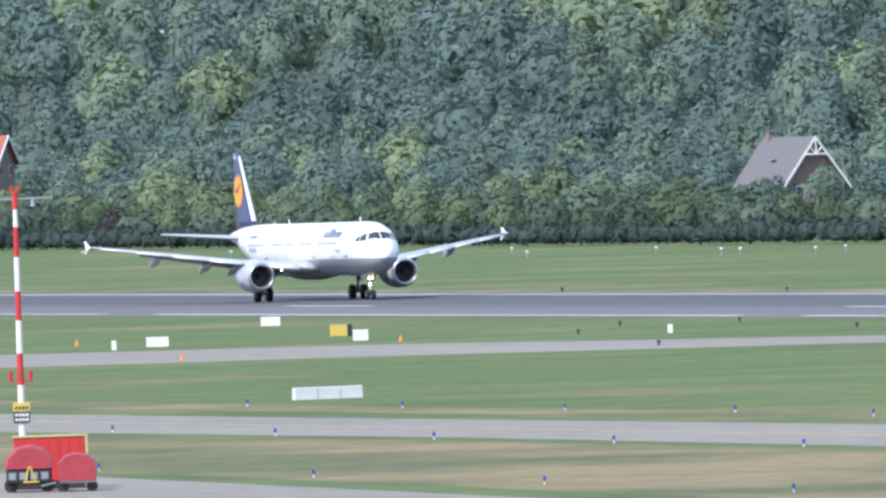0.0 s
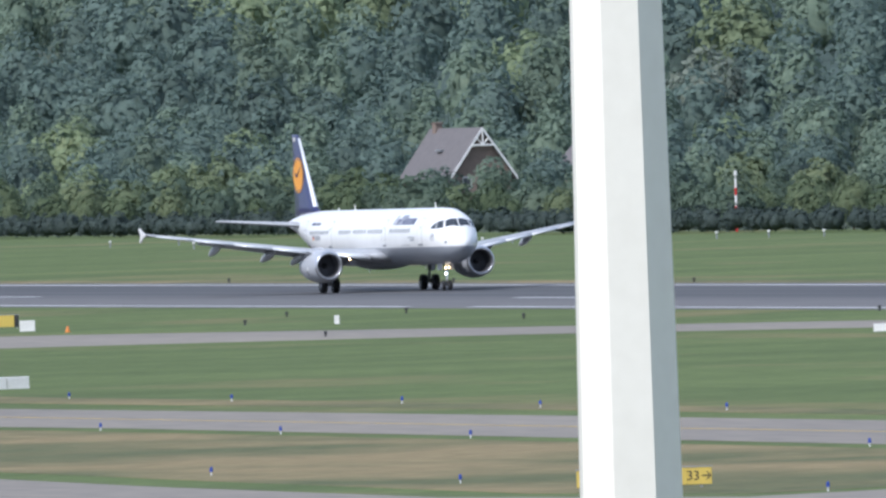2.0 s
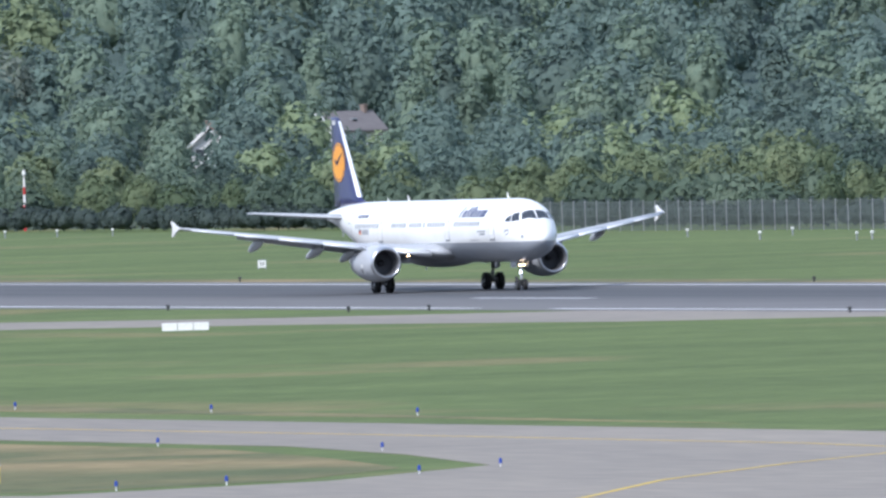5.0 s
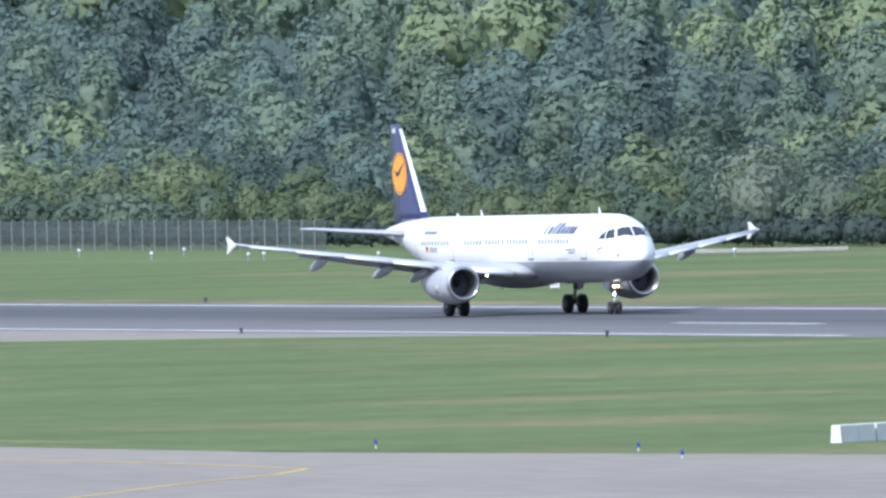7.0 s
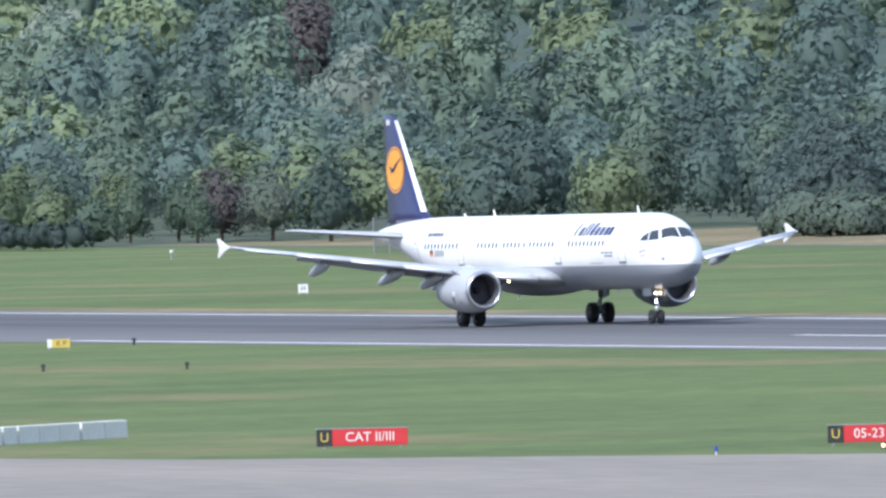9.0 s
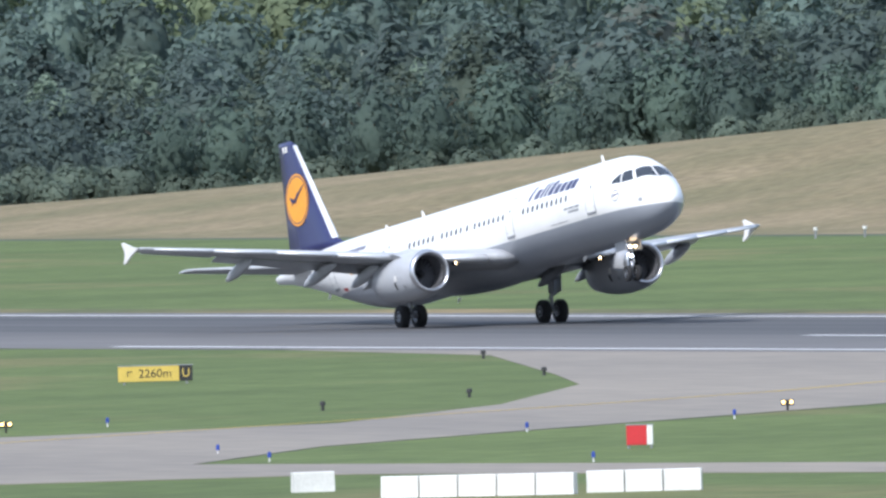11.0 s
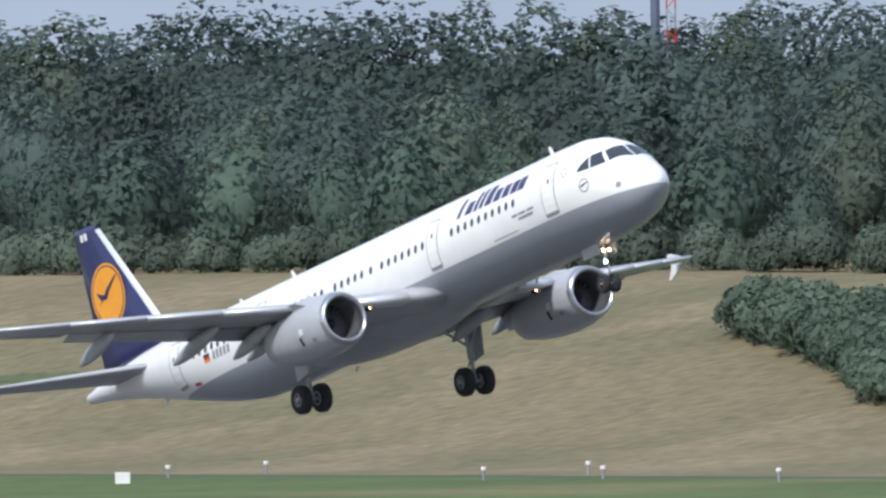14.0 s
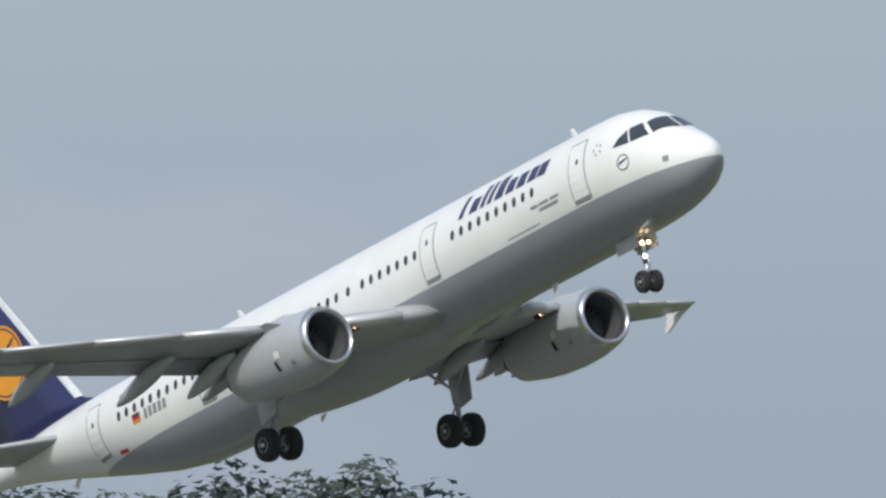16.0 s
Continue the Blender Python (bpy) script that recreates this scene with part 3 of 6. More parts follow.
def hedge(name, points, tall, wide, step, leaf, label, seed):
    """A ragged hedge of clumps along a line, one object of stuff."""
    rng = random.Random(seed)
    vs, fs, at = [], [], 0
    for (xa, ya), (xb, yb) in zip(points, points[1:]):
        k = max(1, int(math.hypot(xb - xa, yb - ya) / step))
        for i in range(k):
            u = (i + rng.random()) / k
            x, y = xa + (xb - xa) * u, ya + (yb - ya) * u + rng.uniform(-0.3, 0.3) * wide
            v, f = CLUMPS[rng.randrange(4)]
            a, h = rng.uniform(0, 6.28), rng.uniform(0.8, 1.12)
            w = np.empty_like(v)
            w[:, 0] = (v[:, 0] * math.cos(a) - v[:, 1] * math.sin(a)) * max(step, wide * 0.42) * 0.95 + x
            w[:, 1] = (v[:, 0] * math.sin(a) + v[:, 1] * math.cos(a)) * wide * 0.55 + y
            w[:, 2] = v[:, 2] * tall * 0.5 * h + height(x, y) - 0.15
            vs.append(w)
            fs.append(f + at)
            at += len(v)
    tagged(new(name, sheet(name, np.concatenate(vs), np.concatenate(fs), [leaf])), label, "hedge", kind="stuff")


def build_undergrowth():
    """Lumpy young growth that fills the slope between the tall trees."""
    xs, ys = np.arange(-3050.0, -1480.0, 3.6), np.arange(778.0, 1125.0, 3.6)
    vs, at = [], {}
    for i, x in enumerate(xs):
        for j, y in enumerate(ys):
            if -76.3 < math.degrees(math.atan2(x, y)) < -60.4:
                at[i, j] = len(vs)
                z = height(x, y) + 0.2 + 1.6 * noise.noise((x * 0.16, y * 0.16, 1)) + 1.4 * noise.noise((x * 0.38, y * 0.38, 5)) + 1.3 * noise.noise((x * 0.9, y * 0.9, 9))
                vs.append((x + 1.2 * noise.noise((x, y, 2)), y + 1.2 * noise.noise((x, y, 7)), z))
    fs = []
    for (i, j), a in at.items():
        if (i + 1, j) in at and (i, j + 1) in at and (i + 1, j + 1) in at:
            fs += [(a, at[i + 1, j], at[i + 1, j + 1]), (a, at[i + 1, j + 1], at[i, j + 1])]
    tagged(new("undergrowth", sheet("undergrowth", np.array(vs), np.array(fs), [FAR_LEAVES[7]])), "dense dark green undergrowth between the trees", "undergrowth", kind="stuff")


build_undergrowth()
hedge("hedge", [(-2480, 641), (-1625, 641)], 2.9, 2.6, 1.9, FAR_LEAVES[21], "long dark green hedge along the airfield edge", 3)
PLUM = leaf_material("plum_leaves", (0.13, 0.122, 0.125), (0.095, 0.09, 0.092), 0.0)
for i, (a, b, dark) in enumerate((((-1276, 686), (-1262, 703), 0), ((-1264, 681), (-1252, 694.5), 0), ((-1281, 711), (-1249, 721.5), 0), ((-1264, 706), (-1238, 701), 1), ((-1222, 700.5), (-1203, 708), 1),
                                  ((-1250, 695), (-1226, 696), 1), ((-1259, 698.5), (-1240, 700.5), 1))):
    hedge("shrub_row", [a, b], 1.35, 1.9, 0.34, PLUM if dark else FAR_LEAVES[21], ("row of dark purple shrubs" if dark else "trimmed dark green hedge row") + " on the dry bank", 20 + i)


def drape(x, y):
    """Height of the ground sheet between its corners."""
    i = max(k for k in range(len(GX) - 1) if GX[k] <= x)
    j = max(k for k in range(len(GY) - 1) if GY[k] <= y)
    u, v = (x - GX[i]) / (GX[i + 1] - GX[i]), (y - GY[j]) / (GY[j + 1] - GY[j])
    z = [[height(GX[i + a], GY[j + b]) for b in (0, 1)] for a in (0, 1)]
    return (z[0][0] * (1 - v) + z[0][1] * v) * (1 - u) + (z[1][0] * (1 - v) + z[1][1] * v) * u


def green_patch(cx, cy, rx, ry, turn, seed):
    """A ragged patch of green grass on the dry bank."""
    bm = bmesh.new()
    rings = []
    for r in (0.0, 0.35, 0.65, 0.85, 1.0):
        row = []
        for k in range(40):
            a = k * math.pi / 20
            q = r * (1 + 0.45 * noise.noise((math.cos(a) * 1.6 + seed, math.sin(a) * 1.6, r)) + 0.2 * noise.noise((math.cos(a) * 5 + seed, math.sin(a) * 5, 3)))
            dx, dy = rx * q * math.cos(a), ry * q * math.sin(a)
            x, y = cx + dx * math.cos(turn) - dy * math.sin(turn), cy + dx * math.sin(turn) + dy * math.cos(turn)
            row.append((x, y, drape(x, y) + (0.09 if r < 1 else 0.02)))
        rings.append([bm.verts.new(v) for v in row])
    for ra, rb in zip(rings, rings[1:]):
        for k in range(40):
            bm.faces.new((ra[k], rb[k], rb[(k + 1) % 40], ra[(k + 1) % 40]))
    bmesh.ops.remove_doubles(bm, verts=bm.verts[:], dist=0.001)
    bmesh.ops.recalc_face_normals(bm, faces=bm.faces[:])
    tagged(part("grass_patch", bm, BANK_GREEN, smooth=True), "patch of green grass on the dry bank", "grass", kind="structure")


for k, (cx, cy, rx, ry, turn) in enumerate(((-1252, 712, 22, 5, 0.15), (-1262, 691, 18, 5, 0.7), (-1236, 695, 20, 4, 0.1), (-1300, 690, 14, 2.2, 0.35), (-1202, 713, 9, 3, 0.2), (-1150, 700, 8, 2, 0.1))):
    green_patch(cx, cy, rx, ry, turn, k * 3.7)


# ------------------------------------------------------------------ masts
MAST_TURN = 0.17


def build_column():
    c = sight(-72.615, 0, 100.0)
    t = tagged(new("floodlight_mast"), "tall white octagonal steel floodlight mast on the apron", "mast")
    t.matrix_basis = pose(c.x, c.y, 0, 0, 0, 0)
    bm = bmesh.new()
    rings = []
    for z, r in ((0, 0.395), (0.4, 0.395), (28, 0.085)):
        rings.append([(r * math.cos(i * math.pi / 4 + MAST_TURN), r * math.sin(i * math.pi / 4 + MAST_TURN), z) for i in range(8)])
    loft(bm, rings)
    part("shaft", bm, WHITE_STEEL, t)
    bm = bmesh.new()
    box(bm, -0.5, 0.5, -0.5, 0.5, 0, 0.06, 0.01)
    part("base_plate", bm, WHITE_STEEL, t)


build_column()

# ------------------------------------------------------------------ signs, markers and barriers
SIGN_YELLOW = surface("sign_yellow", (0.64, 0.47, 0.09), (0.54, 0.4, 0.09), scale=1.5, fine=7, rough=0.5)
SIGN_RED = surface("sign_red", (0.6, 0.035, 0.04), (0.5, 0.03, 0.035), scale=1.5, fine=7, rough=0.5)
SIGN_BLACK = surface("sign_black", (0.03, 0.03, 0.03), scale=2, fine=6, rough=0.55)
BLUE_LAMP = surface("blue_marker", (0.03, 0.07, 0.36), (0.025, 0.05, 0.26), scale=4, fine=5, rough=0.4)
GALV = surface("galvanised_steel", (0.38, 0.39, 0.40), (0.28, 0.29, 0.30), scale=2, fine=9, rough=0.5, metal=0.5)
ORANGE = surface("orange_paint", (0.75, 0.24, 0.03), scale=3, fine=6, rough=0.5)
BLOCK = surface("barrier_plastic", (0.74, 0.73, 0.69), (0.6, 0.59, 0.55), scale=1.2, fine=8, rough=0.6)
# ROOF and BRICKWORK base colours are lifted for the haze of distance
ROOF = surface("roof_tiles", (0.165, 0.15, 0.148), (0.125, 0.115, 0.115), scale=1.2, fine=9, rough=0.8)
ROOF_RED = surface("red_roof_tiles", (0.36, 0.12, 0.075), (0.27, 0.09, 0.06), scale=1.2, fine=9, rough=0.8)
BRICKWORK = surface("brick_wall", (0.25, 0.19, 0.155), (0.19, 0.145, 0.12), scale=2, fine=9, rough=0.85)
RENDERED = surface("white_render", (0.78, 0.77, 0.74), (0.68, 0.67, 0.64), scale=1, fine=8, rough=0.8)
TOWER_DARK = surface("tower_paint", (0.1, 0.12, 0.18), (0.07, 0.085, 0.13), scale=1, fine=6, rough=0.6)
PALE_YELLOW = surface("faded_yellow", (0.5, 0.47, 0.2), (0.42, 0.4, 0.17), scale=2, fine=6, rough=0.6)
TARP = surface("red_tarpaulin", (0.42, 0.05, 0.06), (0.28, 0.03, 0.04), scale=1.6, fine=5, rough=0.55, bump=0.3)
LAMP_AMBER = glow("lit_guard_light", (1.0, 0.62, 0.2), 5.0)


def facing(x, y):
    """The turn that lets a board at (x, y) face the terrace."""
    return math.atan2(y - EYE[1], x - EYE[0]) - math.pi / 2


def letters(text, size, material, parent, at, name="lettering"):
    cu = bpy.data.curves.new(name, "FONT")
    cu.body, cu.size, cu.extrude, cu.align_x, cu.align_y = text, size, 0.004, "CENTER", "CENTER"
    tmp = bpy.data.objects.new(name, cu)
    me = bpy.data.meshes.new_from_object(tmp)
    bpy.data.objects.remove(tmp)
    bpy.data.curves.remove(cu)
    me.materials.clear()
    me.materials.append(material)
    o = new(name, me)
    o.parent = parent
    o.matrix_basis = at @ Matrix.Rotation(math.pi / 2, 4, "X")
    return o


def board_sign(x, y, panels, tall, label, lift=0.12):
    """A taxiway sign: boxes side by side on short legs, each (width, material, text, letter material)."""
    t = tagged(new("taxiway_sign"), label, "sign")
    t.matrix_basis = Matrix.Translation((x, y, 0)) @ Matrix.Rotation(facing(x, y), 4, "Z")
    total = sum(q[0] for q in panels)
    at = -total / 2
    for w, mt, text, lm in panels:
        bm = bmesh.new()
        box(bm, at, at + w, -0.09, 0.09, lift, lift + tall, 0.02)
        o = part("panel", bm, mt, t)
        if text:
            letters(text, tall * 0.78, lm, t, Matrix.Translation((at + w / 2, -0.098, lift + tall / 2)))
        at += w
    bm = bmesh.new()
    box(bm, -total / 2 - 0.03, total / 2 + 0.03, -0.1, 0.1, lift + tall, lift + tall + 0.035, 0.01)
    part("frame", bm, GALV, t)
    for k in (-0.42, 0.42):
        bm = bmesh.new()
        tube(bm, (k * total, 0, -0.05), (k * total, 0, lift + 0.02), 0.05)
        part("leg", bm, GALV, t)


board_sign(-1439, 408, [(1.15, SIGN_YELLOW, "", None), (0.3, SIGN_BLACK, "", None)], 0.78, "yellow and black taxiway sign in the grass")
board_sign(-825.5, 259, [(4.2, SIGN_YELLOW, "", None), (0.95, SIGN_YELLOW, "33\u2192", SIGN_BLACK)], 0.66, "yellow direction sign with black 33 and arrow")
board_sign(-1108.5, 436.2, [(0.25, WHITE_PAINT, "", None), (0.95, SIGN_YELLOW, "K P", SIGN_BLACK)], 0.46, "small yellow sign beside the runway")
board_sign(-823.5, 336.7, [(0.62, SIGN_BLACK, "U", SIGN_YELLOW), (2.95, SIGN_RED, "CAT II/III", WHITE_PAINT)], 0.66, "red CAT II/III holding sign with black U")
board_sign(-799.4, 347.5, [(0.62, SIGN_BLACK, "U", SIGN_YELLOW), (1.95, SIGN_RED, "05-23", WHITE_PAINT)], 0.66, "red 05-23 holding sign beside a black U")
board_sign(-877.5, 406.2, [(2.6, SIGN_YELLOW, "\u2196 2260m", SIGN_BLACK), (0.56, SIGN_BLACK, "U", SIGN_YELLOW)], 0.66, "yellow 2260m sign with a black U board")
board_sign(-722, 353, [(0.72, SIGN_RED, "", None), (0.22, WHITE_PAINT, "", None)], 0.7, "red and white sign on the grass island")
board_sign(-764.48, 398.37, [(1.95, SIGN_RED, "05-23", WHITE_PAINT)], 0.62, "red 05-23 sign between white barriers")
for x, y in ((-1899, 530), (-1601, 528.4), (-1415, 530), (-1311, 532.3), (-1019.5, 541.3)):
    board_sign(x, y, [(0.62, WHITE_PAINT, "H", SIGN_BLACK)], 0.55, "small white board with a black H")


def block_mesh(w, h, d):
    bm = bmesh.new()
    prof = ((-0.5, 0.0), (-0.46, 0.3), (-0.4, 0.96), (-0.34, 1.0), (0.34, 1.0), (0.4, 0.96), (0.46, 0.3), (0.5, 0.0))
    loft(bm, [[(x, k * d, z * h) for k, z in prof] for x in (-w / 2, -w / 2 + 0.04, w / 2 - 0.04, w / 2)])
    bmesh.ops.recalc_face_normals(bm, faces=bm.faces[:])
    return bm


def barrier_row(x0, y0, x1, y1, count, tall, skip=()):
    """White barrier blocks end to end between two points."""
    ln = math.hypot(x1 - x0, y1 - y0)
    w = ln / count
    me = None
    for i in range(count):
        if i in skip:
            continue
        u = (i + 0.5) / count
        if me is None:
            ob = part("barrier_block", block_mesh(w - 0.05, tall, 0.5), BLOCK)
            me = ob.data
        else:
            ob = new("barrier_block", me)
        ob.matrix_basis = Matrix.Translation((x0 + (x1 - x0) * u, y0 + (y1 - y0) * u, 0)) @ Matrix.Rotation(math.atan2(y1 - y0, x1 - x0), 4, "Z")
        tagged(ob, "white plastic barrier block on the grass", "barrier", group="white barrier blocks")


barrier_row(-1158, 325.6, -1158.6, 329.5, 3, 0.64)
barrier_row(-1266.5, 411.7, -1265.5, 414.3, 3, 0.45)
for u, v, count in ((0.0, 0.215, 2), (0.225, 0.31, 1), (0.32, 0.7, 3), (0.715, 1.0, 2)):
    barrier_row(-852 - 9.9 * u, 331 + 10.87 * u, -852 - 9.9 * v, 331 + 10.87 * v, count, 0.72)
barrier_row(-665, 315.8, -660.5, 320.6, 5, 0.7)
barrier_row(-661.84, 321.62, -659.84, 324.82, 3, 0.7)
barrier_row(-677.2, 318.3, -676.9, 319.7, 1, 0.66)
barrier_row(-767.76, 397.46, -766.96, 398.56, 1, 0.6)
barrier_row(-763.82, 399.3, -763.32, 400.3, 1, 0.6)
barrier_row(-764.2, 401.3, -763, 404.2, 3, 0.6)
for x, y, w, h in ((-1530, 428.7, 1.35, 0.62), (-1427.5, 392.3, 1.45, 0.62), (-1421, 404.2, 1.0, 0.7), (-1401, 419.2, 0.32, 0.55), (-1417, 386.5, 0.3, 0.6), (-1034, 634.9, 0.8, 0.6)):
    ob = part("marker_box", block_mesh(w, h, 0.5), BLOCK, at=Matrix.Translation((x, y, 0)) @ Matrix.Rotation(facing(x, y), 4, "Z"))
    tagged(ob, "small white equipment box on the grass", "box", group="white equipment boxes")


def edge_light():
    t = tagged(new("edge_light"), "short blue taxiway edge light in the grass", "light", group="blue edge lights")
    bm = bmesh.new()
    tube(bm, (0, 0, -0.02), (0, 0, 0.16), 0.035, 0.03, 8)
    part("stem", bm, WHITE_PAINT, t)
    bm = bmesh.new()
    tube(bm, (0, 0, 0.16), (0, 0, 0.34), 0.075, 0.06, 10)
    tube(bm, (0, 0, 0.34), (0, 0, 0.37), 0.06, 0.02, 10)
    part("lens", bm, BLUE_LAMP, t, "blue glass cap")
    return t


SPOTS = [(-1097 + 28.6 * i, 291 + 0.2 * (i % 3)) for i in range(9)] + [(-996 + 36.3 * i, 261.4 - 0.5 * i) for i in range(5)] + [(-1141 + 27.6 * i, 318.3 + 0.5 * (i % 4)) for i in range(8)]
SPOTS += [(-809, 261), (-811, 266), (-818, 276), (-826, 282), (-873, 319), (-848, 321), (-789, 337), (-779, 341.7), (-783, 353.5), (-793, 365), (-738, 344), (-723, 339), (-704, 342.4), (-756, 365),
          (-765, 378), (-786, 396), (-830, 316)]
lamp = edge_light()
lamp.matrix_basis = pose(SPOTS[0][0], SPOTS[0][1], 0)
for x, y in SPOTS[1:]:
    copy_thing(lamp, pose(x, y, 0))


def stub(x, y, me=[]):
    if not me:
        bm = bmesh.new()
        tube(bm, (0, 0, -0.02), (0, 0, 0.2), 0.08, 0.06, 8)
        tube(bm, (0, 0, 0.2), (0, 0, 0.36), 0.13, 0.1, 10)
        me.append(mesh_of("runway_light", bm, SIGN_BLACK))
    ob = new("runway_light", me[0])
    ob.matrix_basis = pose(x, y, 0)
    tagged(ob, "small dark runway edge light on a stub", "light", group="runway edge lights")


for x, y in ((-1410, 415.7), (-1335, 398.7), (-1448, 438.1), (-1392, 429), (-1450, 430.4), (-1366, 444.5), (-1325, 442.8), (-1319, 446), (-1240, 445), (-1180, 445), (-1120, 445), (-809, 381.7), (-824, 395.3),
             (-865, 418.5), (-910, 437.3), (-801, 412), (-815, 424), (-829, 437), (-1039, 408), (-1033, 413.2), (-1700, 500), (-1640, 500), (-1580, 500), (-1520, 500), (-1460, 500), (-1400, 500)):
    stub(x, y)
for x, y in ((-789, 358.9), (-776, 385.7), (-782, 341)):
    t = tagged(new("guard_light"), "pair of lit amber runway guard lights", "light", group="guard lights")
    t.matrix_basis = Matrix.Translation((x, y, 0)) @ Matrix.Rotation(facing(x, y), 4, "Z")
    bm = bmesh.new()
    box(bm, -0.24, 0.24, -0.06, 0.1, 0.2, 0.42, 0.02)
    tube(bm, (0, 0, -0.02), (0, 0, 0.22), 0.05)
    part("housing", bm, SIGN_BLACK, t)
    for k in (-0.15, 0.15):
        bm = bmesh.new()
        tube(bm, (k, -0.06, 0.33), (k, -0.09, 0.33), 0.06, seg=12)
        part("lens", bm, LAMP_AMBER, t, "lit amber lens")
for x, y in ((-1408, 403.2), (-1449, 392.7), (-1348, 372)):
    bm = bmesh.new()
    tube(bm, (0, 0, 0), (0, 0, 0.04), 0.22, seg=8)
    tube(bm, (0, 0, 0.04), (0, 0, 0.4), 0.15, 0.05, 10)
    tagged(part("marker_cone", bm, ORANGE, at=pose(x, y, 0)), "small orange marker cone in the grass", "cone")


def marker_post(tall):
    t = tagged(new("marker_post"), "white marker post at the airfield edge", "post", group="marker posts")
    bm = bmesh.new()
    box(bm, -0.07, 0.07, -0.05, 0.05, -0.05, tall, 0.015)
    part("shaft", bm, GALV, t)
    bm = bmesh.new()
    box(bm, -0.13, 0.13, -0.09, 0.09, tall, tall + 0.2, 0.03)
    part("head", bm, WHITE_PAINT, t)
    return t


post = marker_post(0.5)
POSTS = [(-2090, 603), (-2094, 611), (-2041, 597), (-2039, 609), (-1998, 603), (-1992, 603), (-1975, 605), (-1982, 610), (-1741, 611), (-1698, 602), (-1724, 614), (-1669, 601), (-1952, 620), (-1946, 623), (-1936, 625),
         (-1850, 618), (-1800, 612), (-1643, 601), (-1667, 599), (-1590, 610), (-1540, 615), (-1291, 644), (-1290, 647), (-1295, 652), (-1222, 658), (-1267, 656), (-1238, 649), (-1242, 656), (-1188, 659), (-1210, 658),
         (-1152, 655), (-1144, 660), (-1107, 653), (-1115, 660), (-1049, 647), (-1055, 657), (-1014, 645), (-1007, 648), (-1024, 658), (-984, 644), (-2240, 608), (-2310, 612), (-2180, 607)]
post.matrix_basis = pose(*POSTS[0], 0)
for x, y in POSTS[1:]:
    copy_thing(post, pose(x, y, 0, 0, 0, (x * 7) % 40))


# ------------------------------------------------------------------ fence along the edge
def build_fence():
    mesh_wire = surface("fence_wire", (0.13, 0.15, 0.14), (0.1, 0.115, 0.11), scale=2, fine=8, rough=0.7)
    t = tagged(new("perimeter_fence"), "grey steel mesh perimeter fence before the wood", "fence")
    pm = bm = None
    first = pan = None
    for i in range(45):
        x, y = (-1842 + 3.0 * i, 631) if i < 35 else (-1545 + 3.0 * (i - 35), 633)
        if first is None:
            bm = bmesh.new()
            tube(bm, (0, 0, -0.1), (0, 0, 2.6), 0.05, seg=6)
            first = part("fence_post", bm, GALV, t, at=pose(x, y, 0))
            bm = bmesh.new()
            for k in range(14):
                box(bm, 0.1 + k * 0.2, 0.13 + k * 0.2, -0.012, 0.012, 0.05, 2.5)
            for k in range(5):
                box(bm, 0.05, 2.95, -0.014, 0.014, 0.1 + k * 0.58, 0.13 + k * 0.58)
            pan = part("fence_panel", bm, mesh_wire, t, at=pose(x, y, 0))
        else:
            twin(first, pose(x, y, 0))
            twin(pan, pose(x, y, 0))


build_fence()
KERB = surface("weathered_concrete", (0.36, 0.34, 0.31), (0.26, 0.25, 0.22), scale=0.6, fine=8, rough=0.85)
bm = bmesh.new()
box(bm, 0, 35, -0.1, 0.1, 0.02, 0.34, 0.03)
tagged(part("edge_rail", bm, KERB, at=pose(-1640, 606, 0, 0, 0, 39)), "long low weathered concrete kerb before the fence", "kerb")


